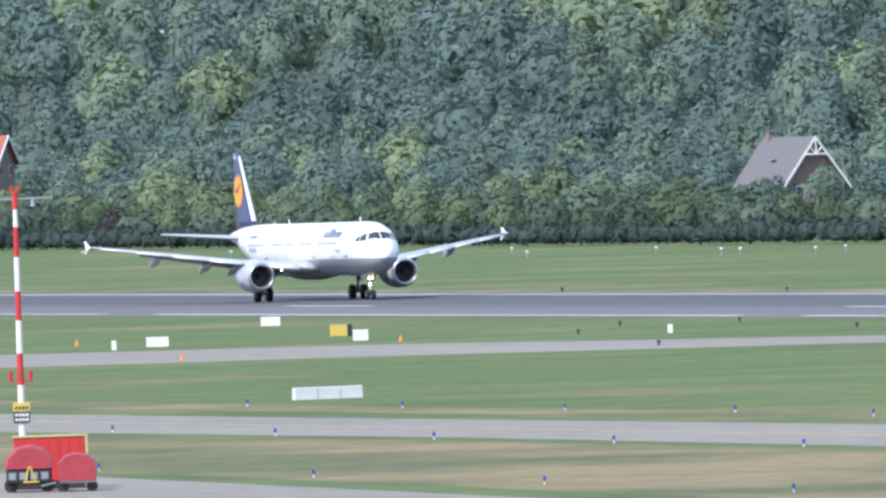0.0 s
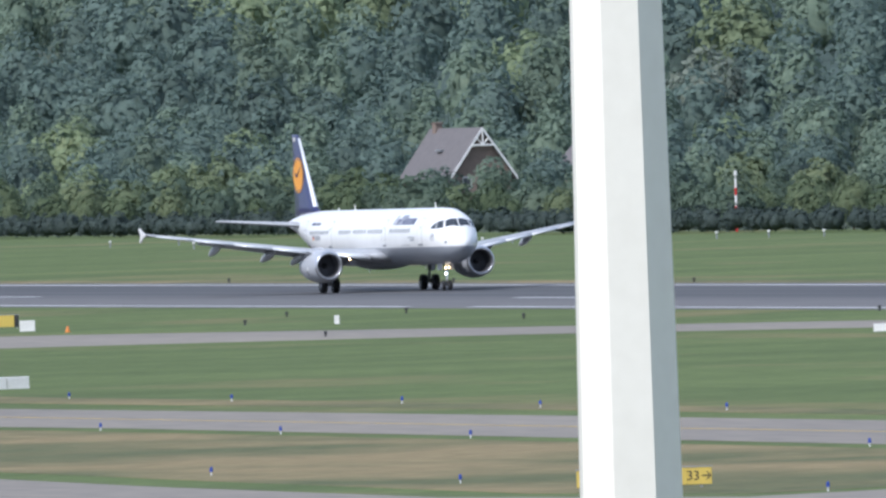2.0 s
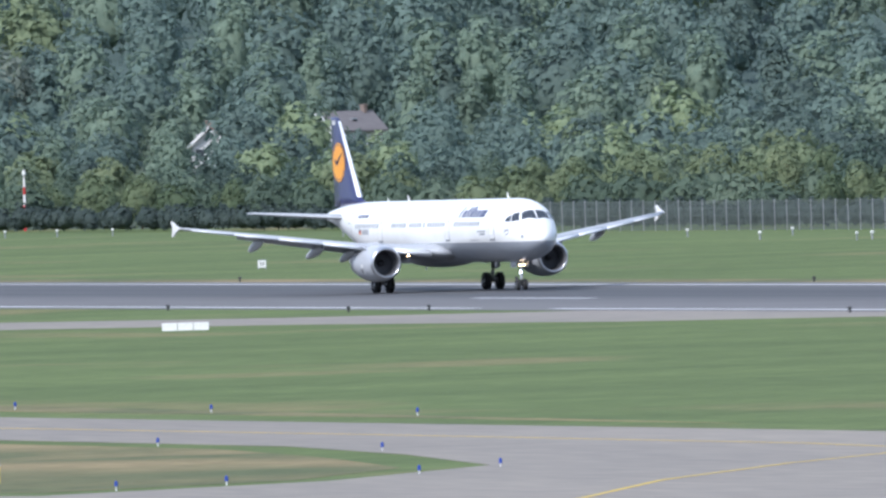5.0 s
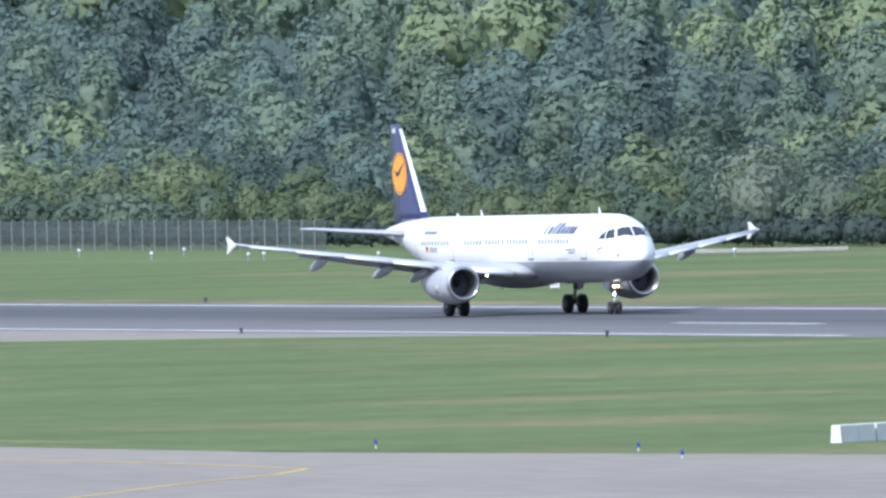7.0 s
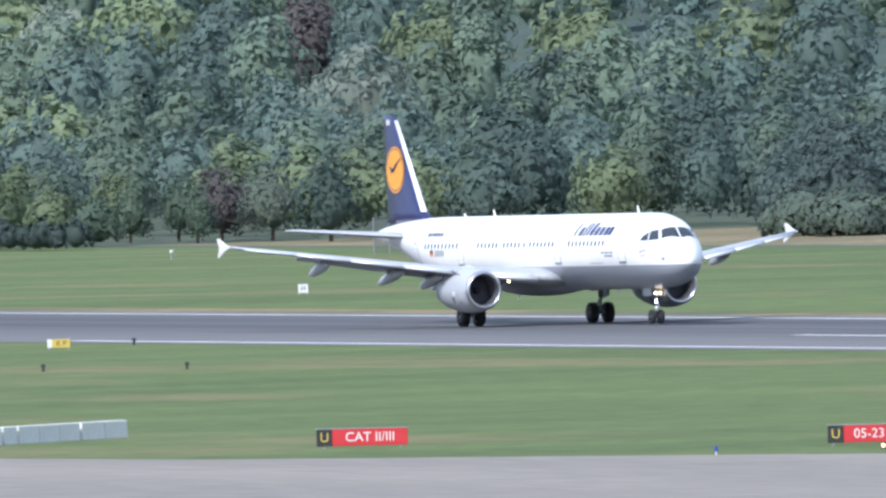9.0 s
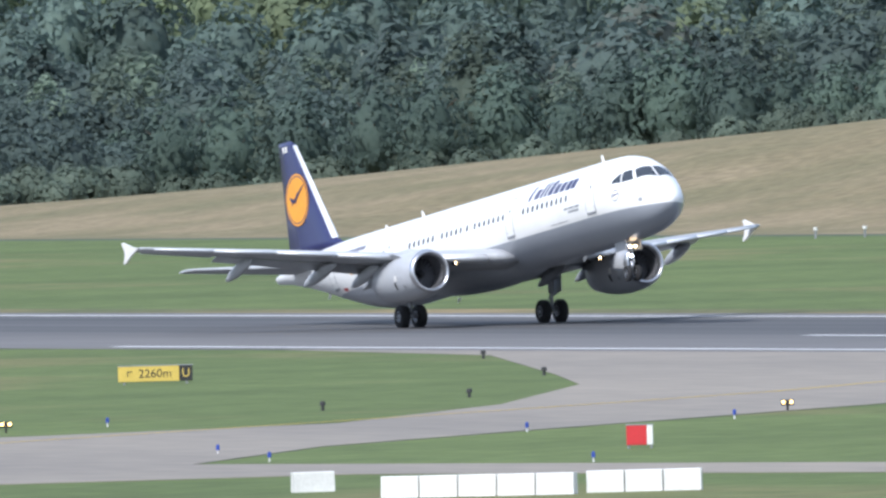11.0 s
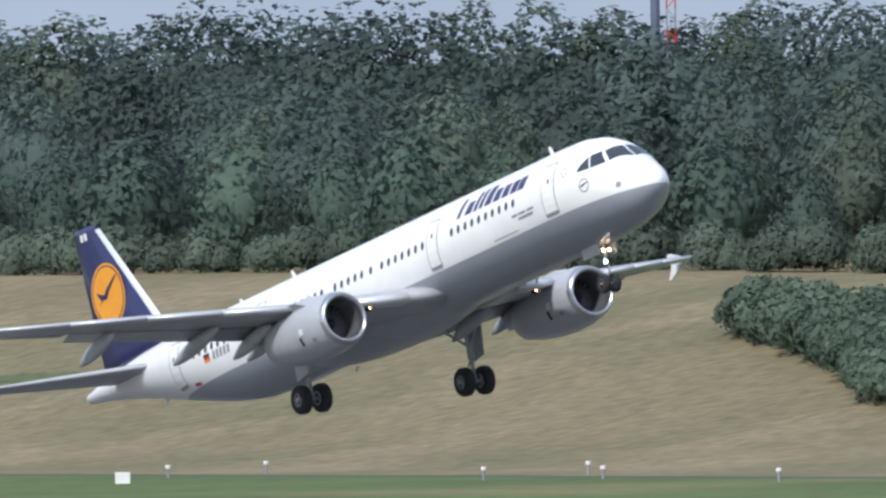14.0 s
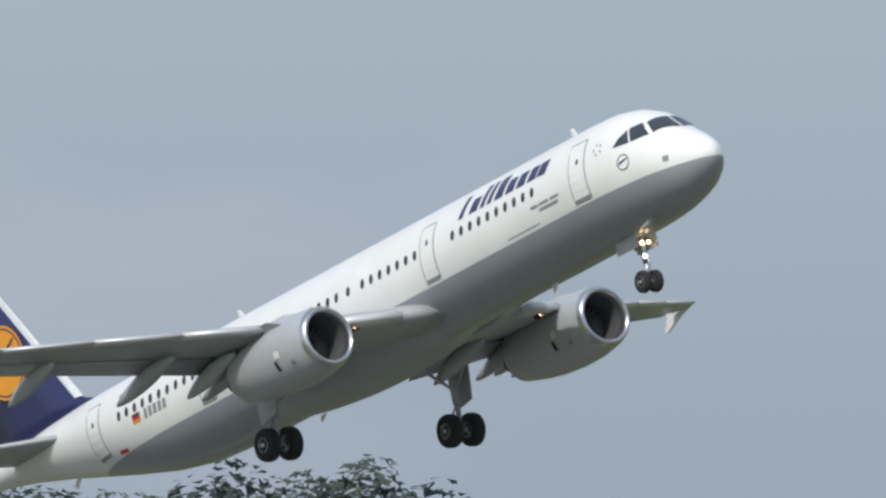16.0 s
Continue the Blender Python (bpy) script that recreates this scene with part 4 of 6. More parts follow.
# ------------------------------------------------------------------ houses in the wood
def house(x, y, turn, length, width, eave, ridge, roof, wall, label, truss=False):
    t = tagged(new("house"), label, "house")
    z = height(x, y) - 0.2
    t.matrix_basis = Matrix.Translation((x, y, z)) @ Matrix.Rotation(radians(turn), 4, "Z")
    e, r, h = eave - z, ridge - z, width / 2
    bm = bmesh.new()
    loft(bm, [[(k, -h, 0), (k, h, 0), (k, h, e), (k, 0, r - 0.15), (k, -h, e)] for k in (0, -length)])
    bmesh.ops.recalc_face_normals(bm, faces=bm.faces[:])
    part("wall", bm, wall, t)
    for s in (-1, 1):
        bm = bmesh.new()
        dx, dz = h + 0.5, (r - e) * (h + 0.5) / h
        loft(bm, [[(k, 0, r), (k, s * dx, r - dz), (k, s * dx, r - dz + 0.22), (k, 0, r + 0.22)] for k in (0.55, -length - 0.4)])
        bmesh.ops.recalc_face_normals(bm, faces=bm.faces[:])
        rf = part("roof", bm, roof, t)
        bm = bmesh.new()
        loft(bm, [[(k, 0, r - 0.1), (k, s * (dx + 0.05), r - dz - 0.1), (k, s * (dx + 0.05), r - dz + 0.28), (k, 0, r + 0.28)] for k in (0.62, 0.5)])
        bmesh.ops.recalc_face_normals(bm, faces=bm.faces[:])
        part("bargeboard", bm, WHITE_PAINT, rf, "white painted gable board")
        bm = bmesh.new()
        box(bm, -length * 0.55, -length * 0.45, s * h * 0.5 - 0.5, s * h * 0.5 + 0.5, (e + r) / 2 + 0.1, (e + r) / 2 + 0.3, 0.02)
        part("skylight", bm, GALV, rf)
    if truss:
        bm = bmesh.new()
        zc = r - (r - e) * 0.36
        tube(bm, (0.58, -h * 0.36, zc), (0.58, h * 0.36, zc), 0.11, seg=6)
        tube(bm, (0.58, 0, zc), (0.58, 0, r - 0.1), 0.09, seg=6)
        for s in (-1, 1):
            tube(bm, (0.58, 0, zc), (0.58, s * h * 0.2, r - (r - e) * 0.19), 0.08, seg=6)
        part("gable_truss", bm, WHITE_PAINT, t, "white ornamental gable truss")
    bm = bmesh.new()
    box(bm, -length * 0.92, -length * 0.85, -0.4, 0.4, r - 0.6, r + 0.7, 0.03)
    box(bm, -length * 0.93, -length * 0.84, -0.46, 0.46, r + 0.7, r + 0.85, 0.02)
    part("chimney", bm, BRICKWORK, t)
    for k in (-0.5, 0.5):
        bm = bmesh.new()
        box(bm, -0.02, 0.06, k * h - 0.5, k * h + 0.5, e - 1.6, e - 0.3, 0.02)
        w = part("window", bm, WHITE_PAINT, t)
        bm = bmesh.new()
        box(bm, 0.05, 0.075, k * h - 0.42, k * h + 0.42, e - 1.5, e - 0.4)
        part("pane", bm, DARKPANE, w)


DARKPANE = surface("house_glass", (0.06, 0.07, 0.08), scale=1, fine=4, rough=0.15)
house(-2275.6, 697.2, 8, 12, 6.8, 5.0, 9.6, ROOF, BRICKWORK, "grey-roofed house with a white ornamental gable", True)
house(-2321, 727, 8, 9, 7, 5.2, 8.9, ROOF, BRICKWORK, "grey-roofed house behind the trees")
house(-2598, 696, 60, 12, 9, 9.0, 12.0, ROOF_RED, BRICKWORK, "house with a red tiled roof in the wood")
house(-2222, 728, -20, 5, 3.6, 6.6, 8.3, ROOF_RED, RENDERED, "white house front with a red roof among trees")
house(-2272, 757, -75, 6, 5, 7.6, 9.3, ROOF, RENDERED, "white-gabled house with a dark roof among trees")


# ------------------------------------------------------------------ masts
def banded_mast(t, bands, seg=12, name="shaft"):
    """Tube sections one above another: (z0, z1, r0, r1, material)."""
    for z0, z1, r0, r1, mt in bands:
        bm = bmesh.new()
        tube(bm, (0, 0, z0), (0, 0, z1), r0, r1, seg)
        part("band" if mt is RED_PAINT else name, bm, mt, t, smooth=False)


def build_masts():
    # tall mast crossing the climb-out
    c = sight(-59.18, 0, 380.0)
    t = tagged(new("antenna_mast"), "red and white banded antenna mast on a pale grey pole", "mast")
    lean = Vector((math.cos(radians(-59.18)), -math.sin(radians(-59.18)), 0)) * math.tan(radians(1.75))
    up = Vector((lean.x, lean.y, 1)).normalized()
    shift = lean * 14.0
    t.matrix_basis = Matrix.Translation((c.x - shift.x, c.y - shift.y, 0)) @ up.to_track_quat("Z", "Y").to_matrix().to_4x4()
    bands = [(0.0, 14.05, 0.26, 0.19, WHITE_STEEL)]
    for i in range(13):
        bands.append((14.12 + 0.495 * i, 14.12 + 0.495 * (i + 1), 0.172 - 0.0025 * i, 0.172 - 0.0025 * (i + 1), RED_PAINT if i % 2 == 0 else WHITE_PAINT))
    banded_mast(t, bands, 18)
    bm = bmesh.new()
    tube(bm, (0, 0, 14.03), (0, 0, 14.08), 0.3, seg=8)
    for k in range(4):
        a = k * math.pi / 2 + 0.4
        tube(bm, (0.15 * math.cos(a), 0.15 * math.sin(a), 13.85), (0.28 * math.cos(a), 0.28 * math.sin(a), 14.04), 0.02, seg=6)
    part("collar", bm, GALV, t, "grey steel collar")
    a = radians(-59.18)
    side = (t.matrix_basis.to_3x3().inverted() @ Vector((-math.cos(a), math.sin(a), 0))).normalized()
    for nm, p, q, r in (("aerial", side * 0.42 + Vector((0, 0, 16.05)), side * 0.42 + Vector((0, 0, 17.45)), 0.035), ("arm", Vector((0, 0, 16.4)), side * 0.42 + Vector((0, 0, 16.4)), 0.025),
                        ("arm", Vector((0, 0, 17.35)), side * 0.42 + Vector((0, 0, 17.35)), 0.025), ("arm", side * 0.42 + Vector((0, 0, 17.5)), side * 1.05 + Vector((0, 0, 17.5)), 0.03),
                        ("aerial", side * 1.05 + Vector((0, 0, 17.5)), side * 1.05 + Vector((0, 0, 17.88)), 0.03)):
        bm = bmesh.new()
        tube(bm, p, q, r, seg=8)
        part(nm, bm, WHITE_PAINT, t)
    # mast with cross arm beside the trolleys
    t = tagged(new("wind_mast"), "slim red and white mast with a cross arm and notice boards", "mast")
    t.matrix_basis = Matrix.Translation((-924.3, 248.0, 0)) @ Matrix.Rotation(facing(-924.3, 248.0), 4, "Z")
    tops = [11.75, 11.0, 9.73, 8.3, 7.06, 5.68, 4.35, 0.0]
    banded_mast(t, [(tops[i + 1], tops[i], 0.105 + 0.06 * (11.75 - tops[i + 1]) / 11.75, 0.105 + 0.06 * (11.75 - tops[i]) / 11.75, RED_PAINT if i % 2 else WHITE_PAINT) for i in range(7)], 10)
    bm = bmesh.new()
    tube(bm, (0, 0, 11.75), (0, 0, 12.5), 0.13, 0.1, 10)
    for k in (-0.15, 0.15):
        tube(bm, (k * 0.4, 0, 12.3), (k, 0, 12.72), 0.06, 0.07, 8)
    part("head", bm, RED_PAINT, t, "red lamp head")
    bm = bmesh.new()
    tube(bm, (-1.6, 0, 12.15), (1.55, 0, 12.2), 0.04, seg=6)
    for k in (-0.75, 0.75):
        tube(bm, (k, 0, 11.85), (k, 0, 12.2), 0.1, 0.05, 8)
    part("cross_arm", bm, GALV, t, "grey cross arm with instruments")
    for k in (-0.42, 0.42):
        bm = bmesh.new()
        tube(bm, (0, 0, 4.6), (k, 0, 4.5), 0.025, seg=6)
        tube(bm, (k, 0, 4.5), (k, 0, 4.95), 0.07, 0.09, 8)
        part("obstacle_lamp", bm, RED_PAINT, t, "small red obstacle lamp")
    for z0, z1, mt in ((3.25, 3.62, SIGN_YELLOW), (2.75, 3.22, SIGN_BLACK)):
        bm = bmesh.new()
        box(bm, -0.36, 0.34, -0.2, -0.16, z0, z1, 0.01)
        b = part("notice_board", bm, mt, t)
        for k in range(1 if mt is SIGN_YELLOW else 2):
            for j in range(4):
                bm = bmesh.new()
                box(bm, -0.28 + j * 0.15, -0.17 + j * 0.15, -0.215, -0.2, z0 + 0.09 + 0.2 * k, z0 + 0.2 + 0.2 * k)
                part("bar", bm, SIGN_BLACK if mt is SIGN_YELLOW else WHITE_PAINT, b)
    # small marker mast before the wood
    t = tagged(new("marker_mast"), "red and white banded mast rising behind the hedge", "mast")
    t.matrix_basis = pose(-2025, 645.2, 0)
    banded_mast(t, [(0, 2.4, 0.13, 0.13, RED_PAINT), (2.4, 3.4, 0.13, 0.12, WHITE_PAINT), (3.4, 4.1, 0.12, 0.12, RED_PAINT), (4.1, 4.95, 0.12, 0.11, WHITE_PAINT), (4.95, 5.25, 0.05, 0.05, WHITE_PAINT), (5.25, 5.7, 0.18, 0.14, WHITE_PAINT)], 8)
    # radio tower on the skyline
    x, y = -1232, 798
    z = height(x, y)
    t = tagged(new("radio_tower"), "dark lattice radio tower with platform and panel aerials", "tower")
    t.matrix_basis = Matrix.Translation((x, y, z)) @ Matrix.Rotation(facing(x, y), 4, "Z")
    top = 33.2 - z
    bm = bmesh.new()
    tube(bm, (-0.5, 0, -0.5), (-0.5, 0, top + 5), 0.34, 0.3, 10)
    part("column", bm, TOWER_DARK, t, "dark blue-grey steel column", smooth=True)
    for i in range(int(top / 1.35) + 4):
        z0 = i * 1.35
        bm = bmesh.new()
        for k in (0.25, 0.8):
            tube(bm, (k, 0, z0), (k, 0, z0 + 1.35), 0.05, seg=5)
        tube(bm, (0.25, 0, z0), (0.8, 0, z0 + 0.68), 0.035, seg=5)
        tube(bm, (0.8, 0, z0 + 0.68), (0.25, 0, z0 + 1.35), 0.035, seg=5)
        part("lattice", bm, RED_PAINT if i % 2 else GALV, t)
    bm = bmesh.new()
    box(bm, -1.65, 1.65, -1.0, 1.0, top - 0.1, top + 0.08, 0.02)
    for k in range(9):
        tube(bm, (-1.65 + k * 0.41, -1.0, top), (-1.65 + k * 0.41, -1.0, top + 0.95), 0.025, seg=5)
    box(bm, -1.65, 1.65, -1.03, -0.97, top + 0.9, top + 0.97)
    part("platform", bm, GALV, t, "steel platform with railing")
    for k in (-1.55, -1.15, 1.15, 1.55):
        bm = bmesh.new()
        box(bm, k - 0.09, k + 0.09, -1.2, -1.04, top - 1.5, top + 1.9, 0.03)
        part("panel_aerial", bm, GALV if abs(k) < 1.4 else RED_PAINT, t)


build_masts()


# ------------------------------------------------------------------ ground vehicles
def cart_wheel(parent, x, y, r):
    bm = bmesh.new()
    tube(bm, (x, y - 0.09, r), (x, y + 0.09, r), r, seg=14)
    part("wheel", bm, SIGN_BLACK, parent, "black rubber wheel")


def build_carts():
    # local x to the right as seen from the terrace, local y away from it
    def place(x, y):
        return Matrix.Translation((x, y, 0)) @ Matrix.Rotation(facing(x, y), 4, "Z")
    t = tagged(new("baggage_cart"), "small baggage cart under a dark red tarpaulin", "cart")
    t.matrix_basis = place(-912.0, 247.0)
    bm = bmesh.new()
    box(bm, -0.75, 0.75, -1.2, 1.2, 0.38, 0.5, 0.02)
    tube(bm, (-0.9, -1.0, 0.42), (-1.5, -1.2, 0.3), 0.04)
    part("frame", bm, GALV, t)
    bm = bmesh.new()
    prof = [(-0.78, 0.48), (-0.8, 1.25), (-0.5, 1.55), (-0.1, 1.66), (0.4, 1.6), (0.74, 1.35), (0.8, 0.9), (0.78, 0.48)]
    loft(bm, [[(x * k, yy, 0.48 + (z - 0.48) * k2) for x, z in prof] for yy, k, k2 in ((-1.25, 0.97, 0.93), (-0.6, 1.0, 1.0), (0.3, 1.02, 0.96), (1.25, 0.97, 0.92))])
    bmesh.ops.recalc_face_normals(bm, faces=bm.faces[:])
    part("tarpaulin", bm, TARP, t, "dark red creased tarpaulin")
    for x in (-0.6, 0.6):
        for y in (-0.8, 0.8):
            cart_wheel(t, x, y, 0.24)
    t = tagged(new("service_trailer"), "low dark service trailer under a red tarpaulin hood", "trailer")
    t.matrix_basis = place(-914.5, 245.6)
    bm = bmesh.new()
    box(bm, -0.95, 0.95, -1.3, 1.3, 0.4, 1.0, 0.05)
    part("body", bm, SIGN_BLACK, t, "dark machinery body")
    bm = bmesh.new()
    for k in range(4):
        box(bm, -0.85 + k * 0.45, -0.55 + k * 0.45, -1.33, -1.29, 0.55, 0.85, 0.01)
    part("grille", bm, GALV, t)
    bm = bmesh.new()
    for p, q in (((-0.15, -1.34, 0.45), (0.0, -1.34, 1.1)), ((0.25, -1.34, 0.45), (0.05, -1.34, 1.1)), ((-0.25, -1.34, 0.45), (0.4, -1.34, 0.45))):
        tube(bm, p, q, 0.04, seg=6)
    part("drawbar", bm, SIGN_YELLOW, t, "yellow folded drawbar")
    bm = bmesh.new()
    prof = [(-1.05, 1.0), (-0.9, 1.5), (-0.5, 1.9), (0.1, 2.0), (0.6, 1.85), (0.95, 1.45), (1.05, 1.0)]
    loft(bm, [[(x * k, yy, 1.0 + (z - 1.0) * k) for x, z in prof] for yy, k in ((-1.35, 0.9), (-0.7, 1.0), (0.5, 1.0), (1.35, 0.92))])
    bmesh.ops.recalc_face_normals(bm, faces=bm.faces[:])
    part("hood", bm, TARP, t, "red tarpaulin hood")
    for x in (-0.75, 0.75):
        for y in (-0.8, 0.8):
            cart_wheel(t, x, y, 0.3)
    for k, (x, y) in enumerate(((-925.2, 243.0), (-920.0, 248.0))):
        t = tagged(new("freight_container"), "bright red freight container on the apron", "container", group="red freight containers")
        t.matrix_basis = place(x, y)
        bm = bmesh.new()
        box(bm, -1.5, 1.5, -1.0, 1.0, 0.35, 2.2, 0.04)
        part("body", bm, RED_PAINT, t)
        for j in range(7):
            bm = bmesh.new()
            box(bm, -1.35 + j * 0.42, -1.29 + j * 0.42, -1.03, -0.99, 0.45, 2.1, 0.005)
            part("rib", bm, RED_PAINT, t)
        bm = bmesh.new()
        box(bm, -1.55, 1.55, -1.05, -0.95, 2.2, 2.3, 0.01)
        box(bm, 1.5, 1.6, -1.05, -0.95, 0.3, 2.3, 0.01)
        part("edge_frame", bm, PALE_YELLOW, t, "faded yellow edge frame")
        bm = bmesh.new()
        box(bm, -1.45, 1.45, -0.9, 0.9, 0.0, 0.35, 0.03)
        part("skid", bm, SIGN_BLACK, t)


build_carts()


def bird():
    t = tagged(new("bird"), "small dark bird gliding against the sky", "bird", group="birds")
    bm = bmesh.new()
    loft(bm, [[(x, r * math.cos(a), r * math.sin(a)) for a in (2 * math.pi * i / 6 for i in range(6))] for x, r in ((0.16, 0.01), (0.08, 0.04), (-0.05, 0.045), (-0.18, 0.01))])
    part("body", bm, SIGN_BLACK, t)
    for s in (-1, 1):
        bm = bmesh.new()
        loft(bm, [[(0.06 - k * 0.05, s * y, z), (-0.07 + k * 0.01, s * y, z + 0.012), (-0.07 + k * 0.01, s * y, z - 0.006)] for k, y, z in ((0, 0.02, 0), (0.4, 0.16, 0.05), (1.0, 0.34, 0.02))])
        part("wing", bm, SIGN_BLACK, t)
    return t


BIRDS = [bird() for i in range(3)]

# yellow guide lines on the concrete
bm = bmesh.new()
for pts in ([(-899, 454.7), (-886, 449.4), (-874, 444), (-862, 438.3), (-847, 430), (-831, 420.5), (-812, 403), (-796, 384), (-770, 350), (-740, 325)], [(-760, 262), (-790, 276), (-812, 288.8), (-824, 297), (-833, 301.5), (-850, 303), (-900, 303), (-1200, 298)]):
    for (xa, ya), (xb, yb) in zip(pts, pts[1:]):
        d = Vector((xb - xa, yb - ya)).normalized() * 0.0 + Vector((-(yb - ya), xb - xa)).normalized() * 0.14
        slab(bm, [(xa + d.x, ya + d.y), (xb + d.x, yb + d.y), (xb - d.x, yb - d.y), (xa - d.x, ya - d.y)], 0.036, 0.004)
tagged(part("guide_line", bm, YELLOW_LINE), "yellow painted guide line on the concrete", "marking", kind="structure")

# ------------------------------------------------------------------ aircraft
PLANE_Y = 480.57
PATH = [
    (0.0, -1703.2, 0.00, 0.27, 0.00, 0.00),
    (0.5, -1676.5, 0.00, 0.27, 0.00, 0.00),
    (1.0, -1649.6, 0.00, 0.27, 0.00, 0.00),
    (1.5, -1622.4, 0.00, 0.27, 0.00, 0.00),
    (2.0, -1594.9, 0.00, 0.27, 0.00, 0.00),
    (2.5, -1566.9, 0.00, 0.27, 0.00, 0.00),
    (3.0, -1538.4, 0.00, 0.27, 0.00, 0.00),
    (3.5, -1509.5, 0.00, 0.27, 0.00, 0.00),
    (4.0, -1480.0, 0.00, 0.27, 0.00, 0.00),
    (4.5, -1449.9, 0.00, 0.27, 0.00, 0.00),
    (5.0, -1419.2, 0.00, 0.27, 0.00, 0.00),
    (5.5, -1387.8, 0.00, 0.27, 0.00, 0.00),
    (6.0, -1355.8, 0.00, 0.27, 0.00, 0.00),
    (6.5, -1323.1, 0.00, 0.27, 0.00, 0.00),
    (7.0, -1289.8, 0.00, 0.27, 0.00, 0.00),
    (7.5, -1255.8, 0.00, 0.27, 0.00, 0.00),
    (8.0, -1221.1, 0.00, 0.27, 0.00, 0.00),
    (8.5, -1185.8, 0.00, 0.27, 0.00, 0.00),
    (9.0, -1149.8, 0.00, 0.40, 0.00, 0.00),
    (9.4, -1120.6, 0.00, 1.50, 0.00, 0.00),
    (9.8, -1091.0, 0.00, 3.10, 0.00, 0.00),
    (10.2, -1061.0, 0.00, 4.70, 0.00, 0.00),
    (10.5, -1038.3, 0.00, 5.85, 0.22, 0.15),
    (11.0, -1000.1, 0.00, 7.25, 0.17, 0.19),
    (11.5, -961.3, 0.22, 8.13, -0.11, 0.40),
    (12.0, -922.1, 0.95, 9.54, -1.20, 0.54),
    (12.5, -882.6, 1.89, 10.85, -0.73, 0.37),
    (13.0, -842.7, 3.26, 11.79, 1.66, 0.14),
    (13.5, -802.5, 5.13, 12.60, 3.13, -0.38),
    (14.0, -762.2, 7.58, 13.33, 4.20, -0.99),
    (14.5, -721.7, 10.66, 14.15, 5.22, -1.70),
    (15.0, -681.2, 14.45, 14.95, 5.24, -2.32),
    (15.5, -640.8, 19.02, 15.44, 4.41, -2.84),
    (16.0, -600.5, 24.44, 15.91, 3.21, -3.31),
]
FUSE = [(0.0, 3.36, 3.34, 0.01), (0.12, 3.72, 3.02, 0.34), (0.4, 4.0, 2.76, 0.62), (0.9, 4.34, 2.46, 0.98), (1.4, 4.64, 2.26, 1.25), (2.0, 5.16, 2.11, 1.5), (2.6, 5.54, 2.0, 1.66),
        (3.3, 5.82, 1.94, 1.8), (4.2, 5.98, 1.9, 1.91), (5.5, 6.02, 1.88, 1.975), (8, 6.02, 1.88, 1.975), (14, 6.02, 1.88, 1.975), (22, 6.02, 1.88, 1.975), (29, 6.02, 1.88, 1.975),
        (31, 6.02, 1.98, 1.96), (33, 6.02, 2.3, 1.86), (35, 6.01, 2.78, 1.68), (37, 5.97, 3.3, 1.42), (39, 5.88, 3.83, 1.12), (41, 5.72, 4.3, 0.8), (43, 5.5, 4.68, 0.48), (44.3, 5.3, 4.85, 0.26), (44.5, 5.2, 4.95, 0.12)]


def fuse_at(st):
    for a, b in zip(FUSE, FUSE[1:]):
        if st <= b[0]:
            k = (st - a[0]) / (b[0] - a[0])
            return [a[i] + (b[i] - a[i]) * k for i in (1, 2, 3)]
    return FUSE[-1][1:]


def two_tone(name, upper, lower, line):
    m, n, l, b = nodes_of(name)
    co = n.new("ShaderNodeTexCoord")
    sp = n.new("ShaderNodeSeparateXYZ")
    l.new(co.outputs["Object"], sp.inputs[0])
    st = n.new("ShaderNodeMapRange")
    st.inputs["From Min"].default_value, st.inputs["From Max"].default_value = line - 0.01, line + 0.01
    l.new(sp.outputs["Z"], st.inputs["Value"])
    no = n.new("ShaderNodeTexNoise")
    no.inputs["Scale"].default_value, no.inputs["Detail"].default_value = 0.8, 6
    l.new(co.outputs["Object"], no.inputs["Vector"])
    mr = n.new("ShaderNodeMapRange")
    mr.inputs["To Min"].default_value, mr.inputs["To Max"].default_value = 0.88, 1.06
    l.new(no.outputs["Fac"], mr.inputs["Value"])
    mx = n.new("ShaderNodeMix")
    mx.data_type = "RGBA"
    mx.inputs["A"].default_value, mx.inputs["B"].default_value = (*lower, 1), (*upper, 1)
    l.new(st.outputs[0], mx.inputs["Factor"])
    hs = n.new("ShaderNodeHueSaturation")
    l.new(mx.outputs["Result"], hs.inputs["Color"])
    l.new(mr.outputs[0], hs.inputs["Value"])
    l.new(hs.outputs["Color"], b.inputs["Base Color"])
    b.inputs["Roughness"].default_value = 0.3
    b.inputs["Coat Weight"].default_value = 0.25
    return m


SKIN = two_tone("fuselage_paint", (0.86, 0.855, 0.83), (0.33, 0.35, 0.385), 3.2)
WING_GREY = surface("wing_paint", (0.42, 0.435, 0.45), (0.34, 0.35, 0.37), scale=0.5, fine=8, rough=0.4)
NAVY = surface("navy_paint", (0.022, 0.026, 0.11), (0.018, 0.02, 0.085), scale=0.6, fine=8, rough=0.3, coat=0.3)
AMBER = surface("amber_paint", (0.83, 0.36, 0.03), (0.75, 0.3, 0.03), scale=1, fine=6, rough=0.35)
METAL = surface("bare_metal", (0.62, 0.63, 0.65), (0.5, 0.5, 0.52), scale=1, fine=9, rough=0.28, metal=0.9)
GEAR = surface("gear_paint", (0.42, 0.43, 0.44), (0.28, 0.28, 0.29), scale=3, fine=7, rough=0.5)
RUBBER = surface("tyre_rubber", (0.022, 0.022, 0.024), (0.015, 0.015, 0.016), scale=3, fine=7, rough=0.85)
DARK = surface("dark_interior", (0.03, 0.03, 0.033), scale=2, fine=6, rough=0.7)
